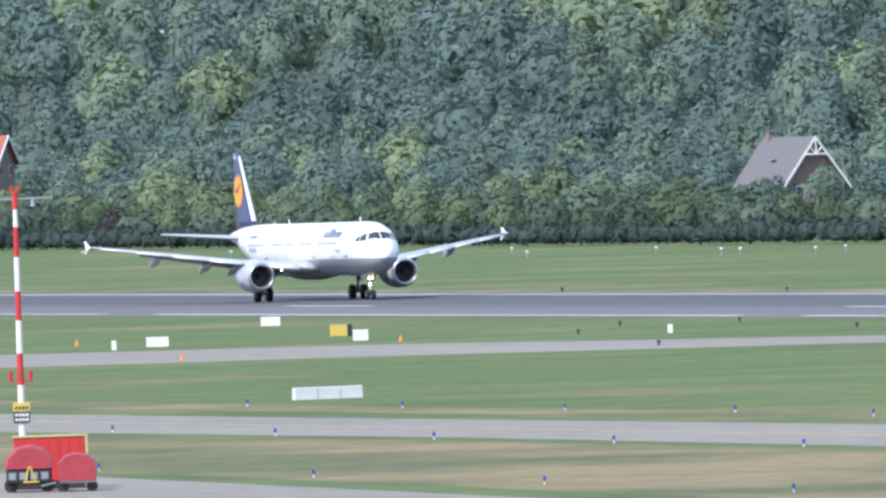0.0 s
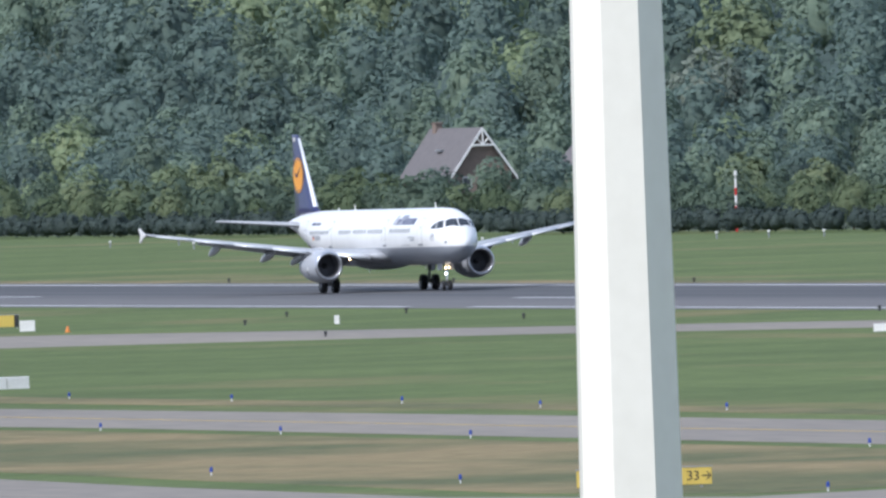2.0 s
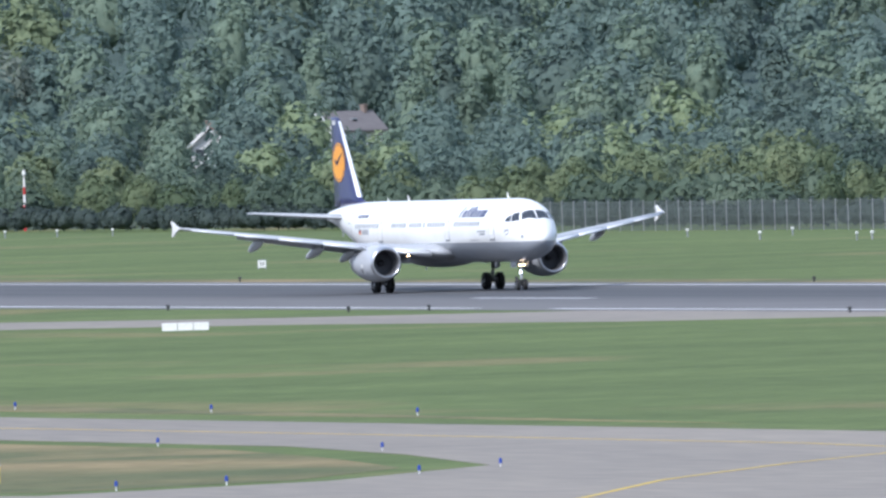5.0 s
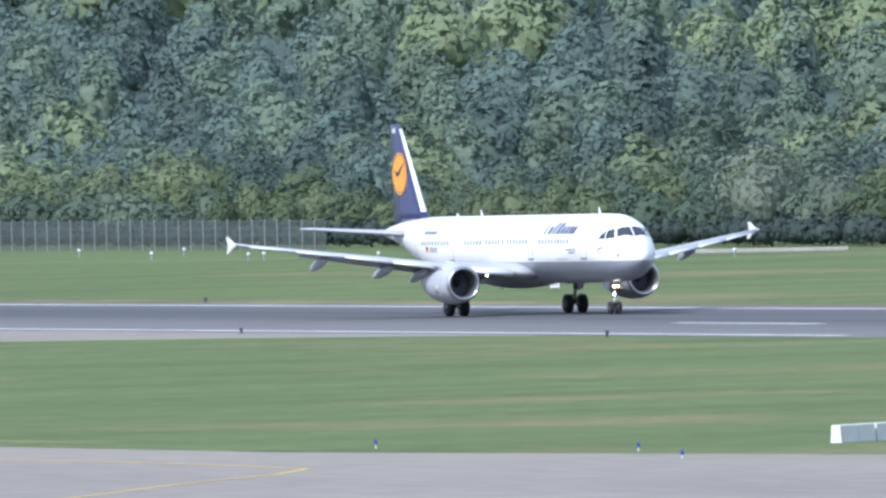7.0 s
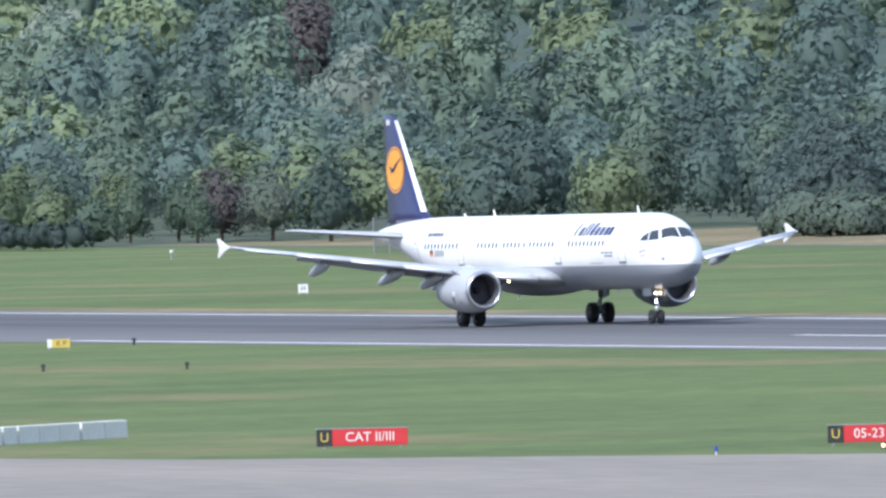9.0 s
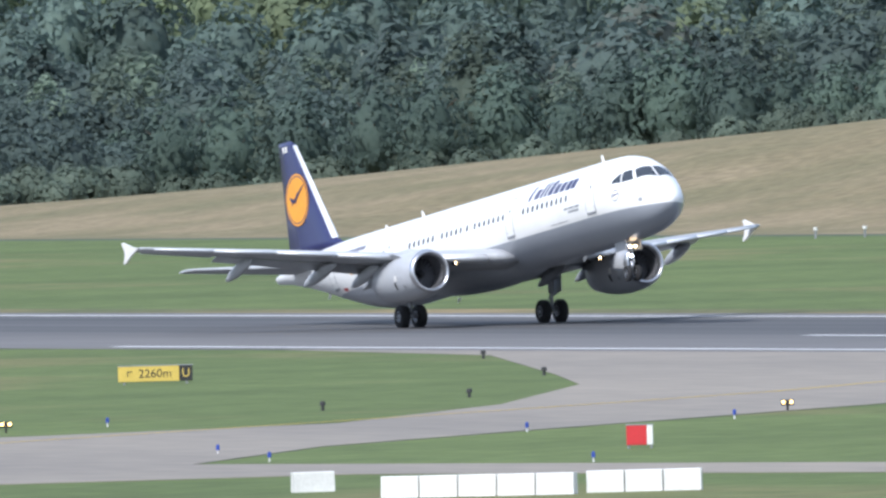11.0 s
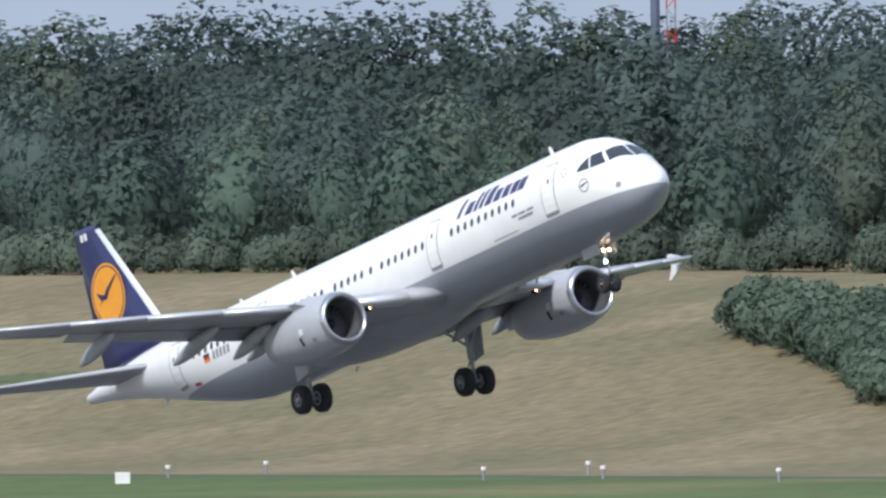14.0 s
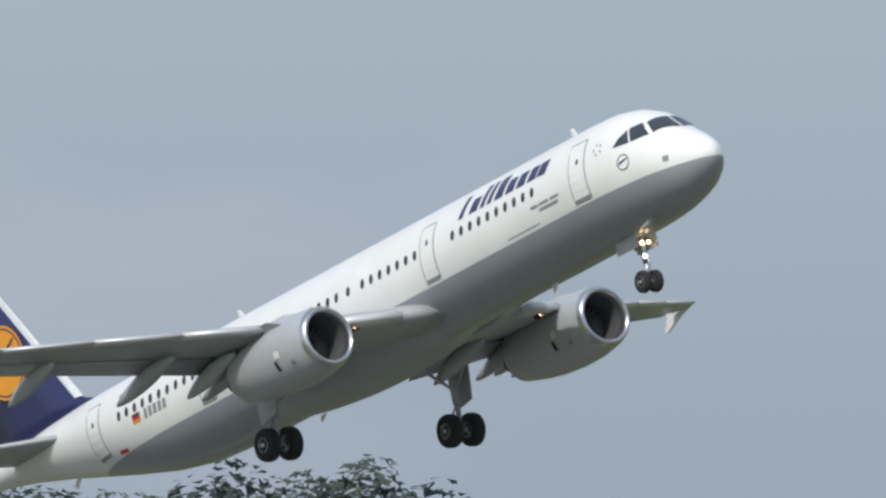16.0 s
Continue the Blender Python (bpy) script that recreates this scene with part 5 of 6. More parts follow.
LEDGE = surface("slat_metal", (0.72, 0.73, 0.74), (0.62, 0.63, 0.64), scale=1, fine=9, rough=0.35, metal=0.3)
SEAM = surface("seam_grey", (0.30, 0.31, 0.33), scale=2, fine=6, rough=0.5)
GLASS = surface("window_glass", (0.05, 0.06, 0.075), (0.03, 0.035, 0.045), scale=0.5, fine=3, rough=0.12, spec=0.6)
DUCT = surface("duct_lining", (0.11, 0.112, 0.12), (0.08, 0.08, 0.088), scale=2, fine=6, rough=0.55)
NACELLE = surface("nacelle_paint", (0.46, 0.475, 0.5), (0.40, 0.41, 0.43), scale=0.7, fine=9, rough=0.38, coat=0.15)


def airfoil(chord, thick, le, y, z, k=9, droop=0.0):
    """Points of a wing section, leading edge at X=le, running aft."""
    up, low = [], []
    for i in range(k):
        c = (1 - math.cos(math.pi * i / (k - 1))) / 2
        t = thick * (2.97 * math.sqrt(c) - 1.26 * c - 3.52 * c * c + 2.84 * c ** 3 - 1.0 * c ** 4) * chord * 0.5
        up.append((le - c * chord, y, z + t * 1.05 + 0.02 * chord * math.sin(math.pi * c) - droop * c))
        low.append((le - c * chord, y, z - t * 0.9 + 0.01 * chord * math.sin(math.pi * c) - droop * c))
    return up + low[-2:0:-1]


X0 = 21.97     # the nose lies this far ahead of the main wheels


def skin(st, z, side, out=0.0):
    """A point of the fuselage's surface, by its distance from the nose and its height."""
    top, bot, w = fuse_at(st)
    zc, rz = (top + bot) / 2, (top - bot) / 2
    k = max(-0.999, min(0.999, (z - zc) / rz))
    c = math.sqrt(1 - k * k)
    return Vector((X0 - st, side * (w + out) * c, zc + (rz + out) * k))


def crown_point(st, y, out=0.0):
    top, bot, w = fuse_at(st)
    zc, rz = (top + bot) / 2, (top - bot) / 2
    c = math.sqrt(max(0.0, 1 - (y / w) ** 2))
    return Vector((X0 - st, y * (1 + out / w), zc + (rz + out) * c))


def patch(bm, corners, place, k=4, mat=0):
    """A curved plate over four corners, mapped onto the skin by place(a, b)."""
    (a, b, c, d) = corners
    g = []
    for i in range(k + 1):
        u = i / k
        g.append([bm.verts.new(place(*[(p * (1 - u) + q * u) * (1 - v) + (r * (1 - u) + s * u) * v for p, q, r, s in zip(a, b, d, c)])) for v in (j / k for j in range(k + 1))])
    for i in range(k):
        for j in range(k):
            bm.faces.new((g[i][j], g[i + 1][j], g[i + 1][j + 1], g[i][j + 1])).material_index = mat


def disc_on(bm, st, z, side, r, out, seg=16, inner=0.0, mat=0):
    """A disc, or a ring, laid on the skin."""
    rim = [bm.verts.new(skin(st + r * math.cos(a), z + r * math.sin(a), side, out)) for a in (2 * math.pi * i / seg for i in range(seg))]
    if inner:
        hub = [bm.verts.new(skin(st + inner * math.cos(a), z + inner * math.sin(a), side, out)) for a in (2 * math.pi * i / seg for i in range(seg))]
        for i in range(seg):
            bm.faces.new((rim[i], rim[(i + 1) % seg], hub[(i + 1) % seg], hub[i])).material_index = mat
    else:
        bm.faces.new(rim).material_index = mat


def wheel(name, r, width, parent, at, hub_r):
    bm = bmesh.new()
    prof = ((-0.5, 0.62), (-0.5, 0.86), (-0.42, 0.95), (-0.25, 1.0), (0.25, 1.0), (0.42, 0.95), (0.5, 0.86), (0.5, 0.62))
    loft(bm, [[(r * k * math.cos(a), w * width, r * k * math.sin(a)) for a in (2 * math.pi * i / 28 for i in range(28))] for w, k in prof])
    bmesh.ops.recalc_face_normals(bm, faces=bm.faces[:])
    t = part(name, bm, RUBBER, parent, "black rubber tyre", smooth=True, at=Matrix.Translation(at))
    for s in (-1, 1):
        bm = bmesh.new()
        loft(bm, [[(q * math.cos(a), s * (width * 0.5 + d), q * math.sin(a)) for a in (2 * math.pi * i / 18 for i in range(18))]
                  for q, d in ((hub_r, 0.0), (hub_r * 0.95, 0.012), (hub_r * 0.7, -0.05), (hub_r * 0.3, -0.04), (hub_r * 0.25, 0.03))])
        bmesh.ops.recalc_face_normals(bm, faces=bm.faces[:])
        part("rim", bm, METAL, t, "grey metal wheel rim", smooth=True)
    return t


def canoe(bm, x0, x1, y, z0, z1, w, h):
    """A flap track fairing, slim and pointed, from x0 back to x1."""
    rings = []
    for i in range(11):
        u = i / 10
        k = math.sin(math.pi * min(0.98, 0.03 + u * 0.95)) ** 0.6
        rings.append([(x0 + (x1 - x0) * u, y + w * k * math.cos(a), z0 + (z1 - z0) * u ** 1.3 + h * k * math.sin(a)) for a in (2 * math.pi * j / 12 for j in range(12))])
    loft(bm, rings)
    bmesh.ops.recalc_face_normals(bm, faces=bm.faces[:])


WING = [(1.2, 7.3, 7.4, 0.15, 2.5), (2.2, 6.6, 6.5, 0.145, 2.6), (6.3, 4.35, 4.05, 0.12, 3.05), (11.5, 1.15, 2.85, 0.11, 3.86), (16.75, -2.35, 1.6, 0.10, 4.66)]


def wing_at(y):
    for a, b in zip(WING, WING[1:]):
        if y <= b[0]:
            k = (y - a[0]) / (b[0] - a[0])
            return [a[i] + (b[i] - a[i]) * k for i in (1, 2, 3, 4)]
    return WING[-1][1:]


LEGS = []


def build_side(p, fuselage, s):
    # wing with slats, flaps, track fairings and tip fence
    bm = bmesh.new()
    loft(bm, [airfoil(wing_at(y)[1] * 0.86, wing_at(y)[2] * 1.12, wing_at(y)[0], s * y, wing_at(y)[3], 12) for y in (1.2, 2.2, 4.2, 6.3, 9, 11.5, 14, 16.75)])
    bmesh.ops.recalc_face_normals(bm, faces=bm.faces[:])
    wing = part("wing", bm, WING_GREY, p, "light grey swept wing", smooth=True)
    for ya, yb in ((2.7, 4.9), (6.5, 8.9), (8.95, 11.4), (11.45, 13.9), (13.95, 16.3)):
        bm = bmesh.new()
        rings = []
        for y in (ya, yb):
            le, c, th, z = wing_at(y)
            h = th * c * 0.42
            rings.append([(le + dx * c * 0.09, s * y, z + dz * h - 0.03) for dx, dz in ((-1.6, 0.86), (-0.6, 0.66), (0.6, 0.25), (1.05, -0.25), (0.9, -0.75), (0.1, -0.8), (-0.8, -0.72))])
        loft(bm, rings)
        bmesh.ops.recalc_face_normals(bm, faces=bm.faces[:])
        part("slat", bm, LEDGE, wing, "pale extended leading-edge slat", smooth=True)
    for ya, yb in ((2.3, 6.25), (6.35, 13.1)):
        bm = bmesh.new()
        rings = []
        for y in (ya, yb):
            le, c, th, z = wing_at(y)
            rings.append(airfoil(c * 0.27, 0.13, le - c * 0.79, s * y, z - c * 0.015, 8, c * 0.075))
        loft(bm, rings)
        bmesh.ops.recalc_face_normals(bm, faces=bm.faces[:])
        part("flap", bm, WING_GREY, wing, smooth=True)
    bm = bmesh.new()
    rings = []
    for y in (13.2, 16.3):
        le, c, th, z = wing_at(y)
        rings.append(airfoil(c * 0.2, 0.12, le - c * 0.84, s * y, z, 7, 0.02))
    loft(bm, rings)
    bmesh.ops.recalc_face_normals(bm, faces=bm.faces[:])
    part("aileron", bm, WING_GREY, wing, smooth=True)
    for y, ln, w in ((3.3, 2.9, 0.2), (5.75, 3.1, 0.21), (6.45, 2.8, 0.2), (8.3, 3.3, 0.22), (11.9, 2.7, 0.19)):
        le, c, th, z = wing_at(y)
        bm = bmesh.new()
        canoe(bm, le - c * 0.5, le - c * 0.5 - ln * 1.12, s * y, z - 0.28, z - 0.86, w * 1.15, 0.32)
        part("flap_track_fairing", bm, WING_GREY, wing, smooth=True)
    bm = bmesh.new()
    shape = [(-2.6, 4.7), (-3.35, 4.86), (-4.25, 5.18), (-4.45, 5.16), (-4.2, 4.75), (-4.25, 4.52), (-4.5, 4.16), (-4.3, 4.14), (-3.5, 4.47)]
    loft(bm, [[(x, s * (16.86 + d) + s * 0.06 * (z - 4.66), z) for x, z in shape] for d in (-0.04, 0.05)])
    bmesh.ops.recalc_face_normals(bm, faces=bm.faces[:])
    part("wingtip_fence", bm, WHITE_PAINT, wing, "white arrow-shaped wingtip fence")
    # tailplane
    bm = bmesh.new()
    loft(bm, [airfoil(c, 0.1, le, s * y, z, 9) for y, le, c, z in ((0.4, -14.9, 4.1, 4.92), (1.6, -15.9, 3.5, 5.03), (6.0, -19.45, 1.55, 5.44), (6.22, -19.9, 1.1, 5.46))])
    bmesh.ops.recalc_face_normals(bm, faces=bm.faces[:])
    part("tailplane", bm, WING_GREY, p, "light grey tailplane", smooth=True)
    # engine
    y, z = s * 5.79, 2.02

    def ring(x, r, dz=0.0, k=40):
        return [(x, y + r * math.cos(a), z + dz + r * math.sin(a)) for a in (2 * math.pi * i / k for i in range(k))]
    bm = bmesh.new()
    loft(bm, [ring(x, r, d) for x, r, d in ((6.5, 1.08, 0), (6.2, 1.14, 0), (5.6, 1.2, -0.02), (4.6, 1.21, -0.03), (3.6, 1.15, -0.02), (2.7, 1.03, 0.0), (1.75, 0.84, 0.02), (1.7, 0.8, 0.02), (2.3, 0.78, 0.02))], False)
    bmesh.ops.recalc_face_normals(bm, faces=bm.faces[:])
    eng = part("engine", bm, NACELLE, p, "grey long-cowled jet engine", smooth=True)
    bm = bmesh.new()
    loft(bm, [ring(x, r, 0) for x, r in ((6.5, 1.08), (6.66, 1.02), (6.74, 0.95), (6.72, 0.88), (6.6, 0.84), (6.4, 0.82))], False)
    bmesh.ops.recalc_face_normals(bm, faces=bm.faces[:])
    part("intake_lip", bm, METAL, eng, "bare metal intake lip", smooth=True)
    bm = bmesh.new()
    loft(bm, [ring(6.4, 0.82), ring(5.9, 0.8), ring(5.35, 0.82)], False)
    part("intake_duct", bm, DUCT, eng, smooth=True)
    bm = bmesh.new()
    tube(bm, (5.3, y, z), (5.36, y, z), 0.82, seg=36)
    part("fan_back", bm, DARK, eng)
    bm = bmesh.new()
    box(bm, -0.012, 0.012, -0.09, 0.09, 0.16, 0.8)
    turns = [Matrix.Translation((5.42, y, z)) @ Matrix.Rotation(i * 2 * math.pi / 22, 4, "X") @ Matrix.Rotation(0.6, 4, "Z") for i in range(22)]
    blade = part("fan_blade", bm, DUCT, eng, at=turns[0])
    for m in turns[1:]:
        twin(blade, m)
    bm = bmesh.new()
    loft(bm, [ring(x, r, 0, 16) for x, r in ((5.4, 0.24), (5.6, 0.2), (5.8, 0.1), (5.88, 0.01))])
    part("spinner", bm, DARK, eng, smooth=True)
    bm = bmesh.new()
    loft(bm, [ring(x, r, 0.02, 24) for x, r in ((2.4, 0.62), (1.7, 0.6), (1.2, 0.45), (0.9, 0.25))])
    part("nozzle", bm, DARK, eng, "dark exhaust nozzle", smooth=True)
    bm = bmesh.new()
    pyl = ((5.3, 0.04, 3.16, 3.24), (4.6, 0.16, 3.0, 3.38), (3.5, 0.2, 2.9, 3.35), (2.0, 0.2, 2.75, 3.2), (0.5, 0.14, 2.85, 3.0), (-0.3, 0.03, 2.95, 3.0))
    loft(bm, [[(x, y - w, zl), (x, y - w * 0.8, zh), (x, y + w * 0.8, zh), (x, y + w, zl)] for x, w, zl, zh in pyl])
    bmesh.ops.recalc_face_normals(bm, faces=bm.faces[:])
    part("pylon", bm, NACELLE, eng, smooth=True)
    for side in (-1, 1):
        bm = bmesh.new()
        m = Matrix.Translation((4.9, y, z)) @ Matrix.Rotation(-side * 0.75, 4, "X")
        loft(bm, [[m @ Vector(q) for q in ((0.5, -0.015, 1.17), (-0.6, -0.015, 1.17), (-0.6, 0.015, 1.17), (0.5, 0.015, 1.17))],
                  [m @ Vector(q) for q in ((-0.1, -0.01, 1.5), (-0.6, -0.01, 1.5), (-0.6, 0.01, 1.5), (-0.1, 0.01, 1.5))]])
        part("strake", bm, NACELLE, eng)
    # dark vents and small marks on the cowl
    for name, a0, a1, xa, xb, mt in (("vent", 195, 212, 5.1, 4.93, DARK), ("placard", 180, 192, 5.35, 5.05, WHITE_PAINT), ("vent", 205, 213, 5.95, 5.75, SEAM)):
        bm = bmesh.new()
        if s > 0:
            a0, a1 = a0, a1
        g = [[bm.verts.new((x, y + 1.222 * math.cos(radians(a)), z - 0.03 + 1.222 * math.sin(radians(a)))) for a in (a0, (a0 + a1) / 2, a1)] for x in (xa, xb)]
        for j in range(2):
            bm.faces.new((g[0][j], g[1][j], g[1][j + 1], g[0][j + 1]))
        part(name, bm, mt, eng)
    # main landing gear
    y = s * 3.83
    bm = bmesh.new()
    tube(bm, (0.0, y, 0.58), (0.12, y, 1.5), 0.09, seg=12)
    tube(bm, (0.12, y, 1.45), (0.35, y - s * 0.1, 3.0), 0.15, 0.17, seg=12)
    tube(bm, (0, y - 0.62, 0.58), (0, y + 0.62, 0.58), 0.07, seg=10)
    gear = part("main_gear", bm, GEAR, p, "grey main landing gear leg", smooth=True)
    LEGS.append(gear)
    bm = bmesh.new()
    tube(bm, (0.2, y, 1.9), (0.35, s * 2.5, 2.7), 0.06)
    tube(bm, (0.2, y, 1.9), (1.3, y - s * 0.2, 2.6), 0.05)
    part("brace", bm, GEAR, gear)
    bm = bmesh.new()
    tube(bm, (-0.1, y - 0.06, 0.75), (-0.36, y - 0.03, 1.1), 0.03, seg=6)
    tube(bm, (-0.1, y + 0.06, 0.75), (-0.36, y + 0.03, 1.1), 0.03, seg=6)
    tube(bm, (-0.36, y, 1.1), (0.0, y, 1.45), 0.035, seg=6)
    part("torque_link", bm, GEAR, gear)
    bm = bmesh.new()
    loft(bm, [[(-0.3 + k * 0.1, y + s * (0.27 + d), 1.35), (0.62, y + s * (0.27 + d), 1.5), (0.95, y + s * (0.22 + d), 2.95), (-0.35, y + s * (0.22 + d), 2.95)] for k, d in ((0, 0), (0, 0.04))])
    bmesh.ops.recalc_face_normals(bm, faces=bm.faces[:])
    part("gear_door", bm, WING_GREY, gear)
    for dy in (-0.46, 0.46):
        wheel("wheel", 0.58, 0.42, gear, (0, y + dy, 0.58), 0.27)
    # landing light under the wing root, set back in a housing that faces forward
    bm = bmesh.new()
    loft(bm, [[(x, s * 3.9 + r * math.cos(a), 2.5 + r * math.sin(a)) for a in (2 * math.pi * i / 14 for i in range(14))] for x, r in ((5.4, 0.02), (5.42, 0.13), (5.76, 0.14), (5.76, 0.125), (5.47, 0.12))], False)
    bmesh.ops.recalc_face_normals(bm, faces=bm.faces[:])
    part("light_housing", bm, DARK, wing, "dark landing light housing")
    bm = bmesh.new()
    tube(bm, (5.44, s * 3.9, 2.5), (5.5, s * 3.9, 2.5), 0.115, seg=14)
    part("landing_light", bm, LAMP_WARM, wing, "lit warm landing light")
    # cabin windows, doors and markings of this side
    sts = [7.7 + 0.53 * i for i in range(10)] + [14.75 + 0.53 * (i + (0.65 if i == 7 else 0)) for i in range(21)] + [28.4 + 0.53 * i for i in range(10)]
    first = {}
    for k, st in enumerate(sts):
        if k in (18, 24):
            continue
        top, bot, w = fuse_at(st)
        zc = (top + bot) / 2
        key = round(w, 2)
        if key not in first:
            bm = bmesh.new()
            ov = [bm.verts.new(skin(st + 0.115 * math.cos(a), 4.42 + 0.175 * math.sin(a), s, 0.012) - Vector((X0 - st, 0, 0))) for a in (2 * math.pi * i / 12 for i in range(12))]
            bm.faces.new(ov)
            first[key] = part("cabin_window", bm, GLASS, fuselage, at=Matrix.Translation((X0 - st, 0, 0)))
        else:
            twin(first[key], Matrix.Translation((X0 - st, 0, 0)))
    for st, wd, z0, z1 in ((4.68, 0.82, 3.41, 5.26), (13.65, 0.76, 3.41, 5.2), (27.4, 0.76, 3.41, 5.2), (34.6, 0.8, 3.5, 5.25)):
        bm = bmesh.new()
        patch(bm, ((st - 0.05, z0 - 0.05), (st + wd + 0.05, z0 - 0.05), (st + wd + 0.05, z1 + 0.05), (st - 0.05, z1 + 0.05)), lambda a, b: skin(a, b, s, 0.008), 6)
        door = part("door", bm, SEAM, fuselage, "outlined cabin door")
        bm = bmesh.new()
        patch(bm, ((st, z0), (st + wd, z0), (st + wd, z1), (st, z1)), lambda a, b: skin(a, b, s, 0.014), 6)
        patch(bm, ((st + 0.3, 4.55), (st + 0.42, 4.55), (st + 0.42, 4.72), (st + 0.3, 4.72)), lambda a, b: skin(a, b, s, 0.02), 1, 1)
        patch(bm, ((st - 0.03, z0 - 0.1), (st + wd + 0.03, z0 - 0.1), (st + wd + 0.03, z0 + 0.02), (st - 0.03, z0 + 0.02)), lambda a, b: skin(a, b, s, 0.025), 2, 2)
        o = part("door_panel", bm, [SKIN, GLASS, SEAM], fuselage)
    # airline title and small writing as plain bars
    def bar(name, mt, corners, k=1, label=""):
        b = bmesh.new()
        patch(b, corners, lambda u, v: skin(u, v, s, 0.012), k)
        part(name, b, mt, fuselage, label)
    st = 12.15
    for tall, strokes, step in ((1, 1, 0.62), (0, 2, 0.66), (1, 1, 0.42), (1, 1, 0.44), (1, 2, 0.66), (0, 2, 0.66), (0, 2, 0.66), (0, 2, 0.58), (0, 2, 0.66)):
        top = 5.52 if tall else 5.3
        lean = 0.24 if tall else 0.17
        wide = 0.5 if strokes == 2 else 0.26
        bar("title_bar", NAVY, ((st, 4.84), (st - wide, 4.84), (st - wide - lean, top), (st - lean, top)), 4, "navy bar of the airline title")
        st -= step
    for a, z, ln in ((7.9, 3.86, 0.42), (7.4, 3.86, 0.55), (6.75, 3.86, 0.5), (7.45, 3.68, 1.1)):
        bar("writing_bar", SEAM, ((a, z), (a - ln, z), (a - ln, z + 0.1), (a, z + 0.1)), 1, "small grey writing bar")
    bar("service_line", SEAM, ((9.6, 3.33), (7.7, 3.33), (7.7, 3.36), (9.6, 3.36)), 2)
    for k in range(5):
        a = 31.6 - 0.3 * k
        bar("registration_bar", SEAM, ((a, 3.86), (a - 0.2, 3.86), (a - 0.24, 4.2), (a - 0.04, 4.2)), 1, "grey registration bar")
    for k in range(10):
        a = 33.2 - 0.24 * k
        bar("writing_bar", NAVY, ((a, 4.95), (a - 0.16, 4.95), (a - 0.2, 5.16), (a - 0.04, 5.16)), 1, "small navy writing bar")
    bm = bmesh.new()
    disc_on(bm, 2.8, 3.92, s, 0.27, 0.012, 24, 0.235)
    ring_mark = part("ring_emblem", bm, NAVY, fuselage, "small navy ring")
    bar("emblem_stroke", NAVY, ((3.0, 3.86), (2.6, 3.98), (2.65, 4.03), (2.95, 3.96)), 2)
    bm = bmesh.new()
    for k, mt in enumerate((0, 1, 2)):
        patch(bm, ((32.35, 4.2 - 0.11 * (k + 1)), (31.85, 4.2 - 0.11 * (k + 1)), (31.85, 4.2 - 0.11 * k), (32.35, 4.2 - 0.11 * k)), lambda u, v: skin(u, v, s, 0.012), 1, mt)
    patch(bm, ((34.0, 3.28), (33.4, 3.22), (33.35, 3.34), (33.95, 3.4)), lambda u, v: skin(u, v, s, 0.012), 1, 1)
    part("flag", bm, [DARK, RED_PAINT, AMBER], fuselage, "small black, red and gold flag")
    bm = bmesh.new()
    patch(bm, ((1.32, 3.42), (1.12, 3.42), (1.12, 3.62), (1.32, 3.62)), lambda u, v: skin(u, v, s, 0.012), 1)
    part("static_port", bm, SEAM, fuselage)
    bm = bmesh.new()
    for k in range(5):
        a0 = k * 2 * math.pi / 5
        c = (3.95 + 0.17 * math.cos(a0), 4.72 + 0.17 * math.sin(a0))
        patch(bm, ((c[0] - 0.05, c[1] - 0.04), (c[0] + 0.05, c[1] - 0.04), (c[0] + 0.02, c[1] + 0.05), (c[0] - 0.02, c[1] + 0.05)), lambda u, v: skin(u, v, s, 0.012), 1)
    part("star_emblem", bm, SEAM, fuselage, "small grey five-pointed emblem")
    # cockpit panes
    bm = bmesh.new()
    patch(bm, ((1.36, 0.04), (1.78, 0.97), (2.22, 0.8), (2.06, 0.04)), lambda a, b: crown_point(a, s * b, 0.012), 6)
    part("cockpit_pane", bm, GLASS, fuselage, "dark front cockpit pane", smooth=True)
    for cs in (((1.86, 4.56), (2.46, 4.5), (2.66, 5.02), (2.32, 5.1)), ((2.52, 4.5), (3.2, 4.52), (3.04, 4.76), (2.72, 5.0))):
        bm = bmesh.new()
        patch(bm, cs, lambda a, b: skin(a, b, s, 0.012), 5)
        part("cockpit_pane", bm, GLASS, fuselage, "dark side cockpit pane", smooth=True)


LAMP_WARM = glow("lit_lamp_warm", (1.0, 0.7, 0.36), 9.0)
LAMP_WHITE = glow("lit_lamp_white", (0.9, 0.95, 1.0), 9.0)


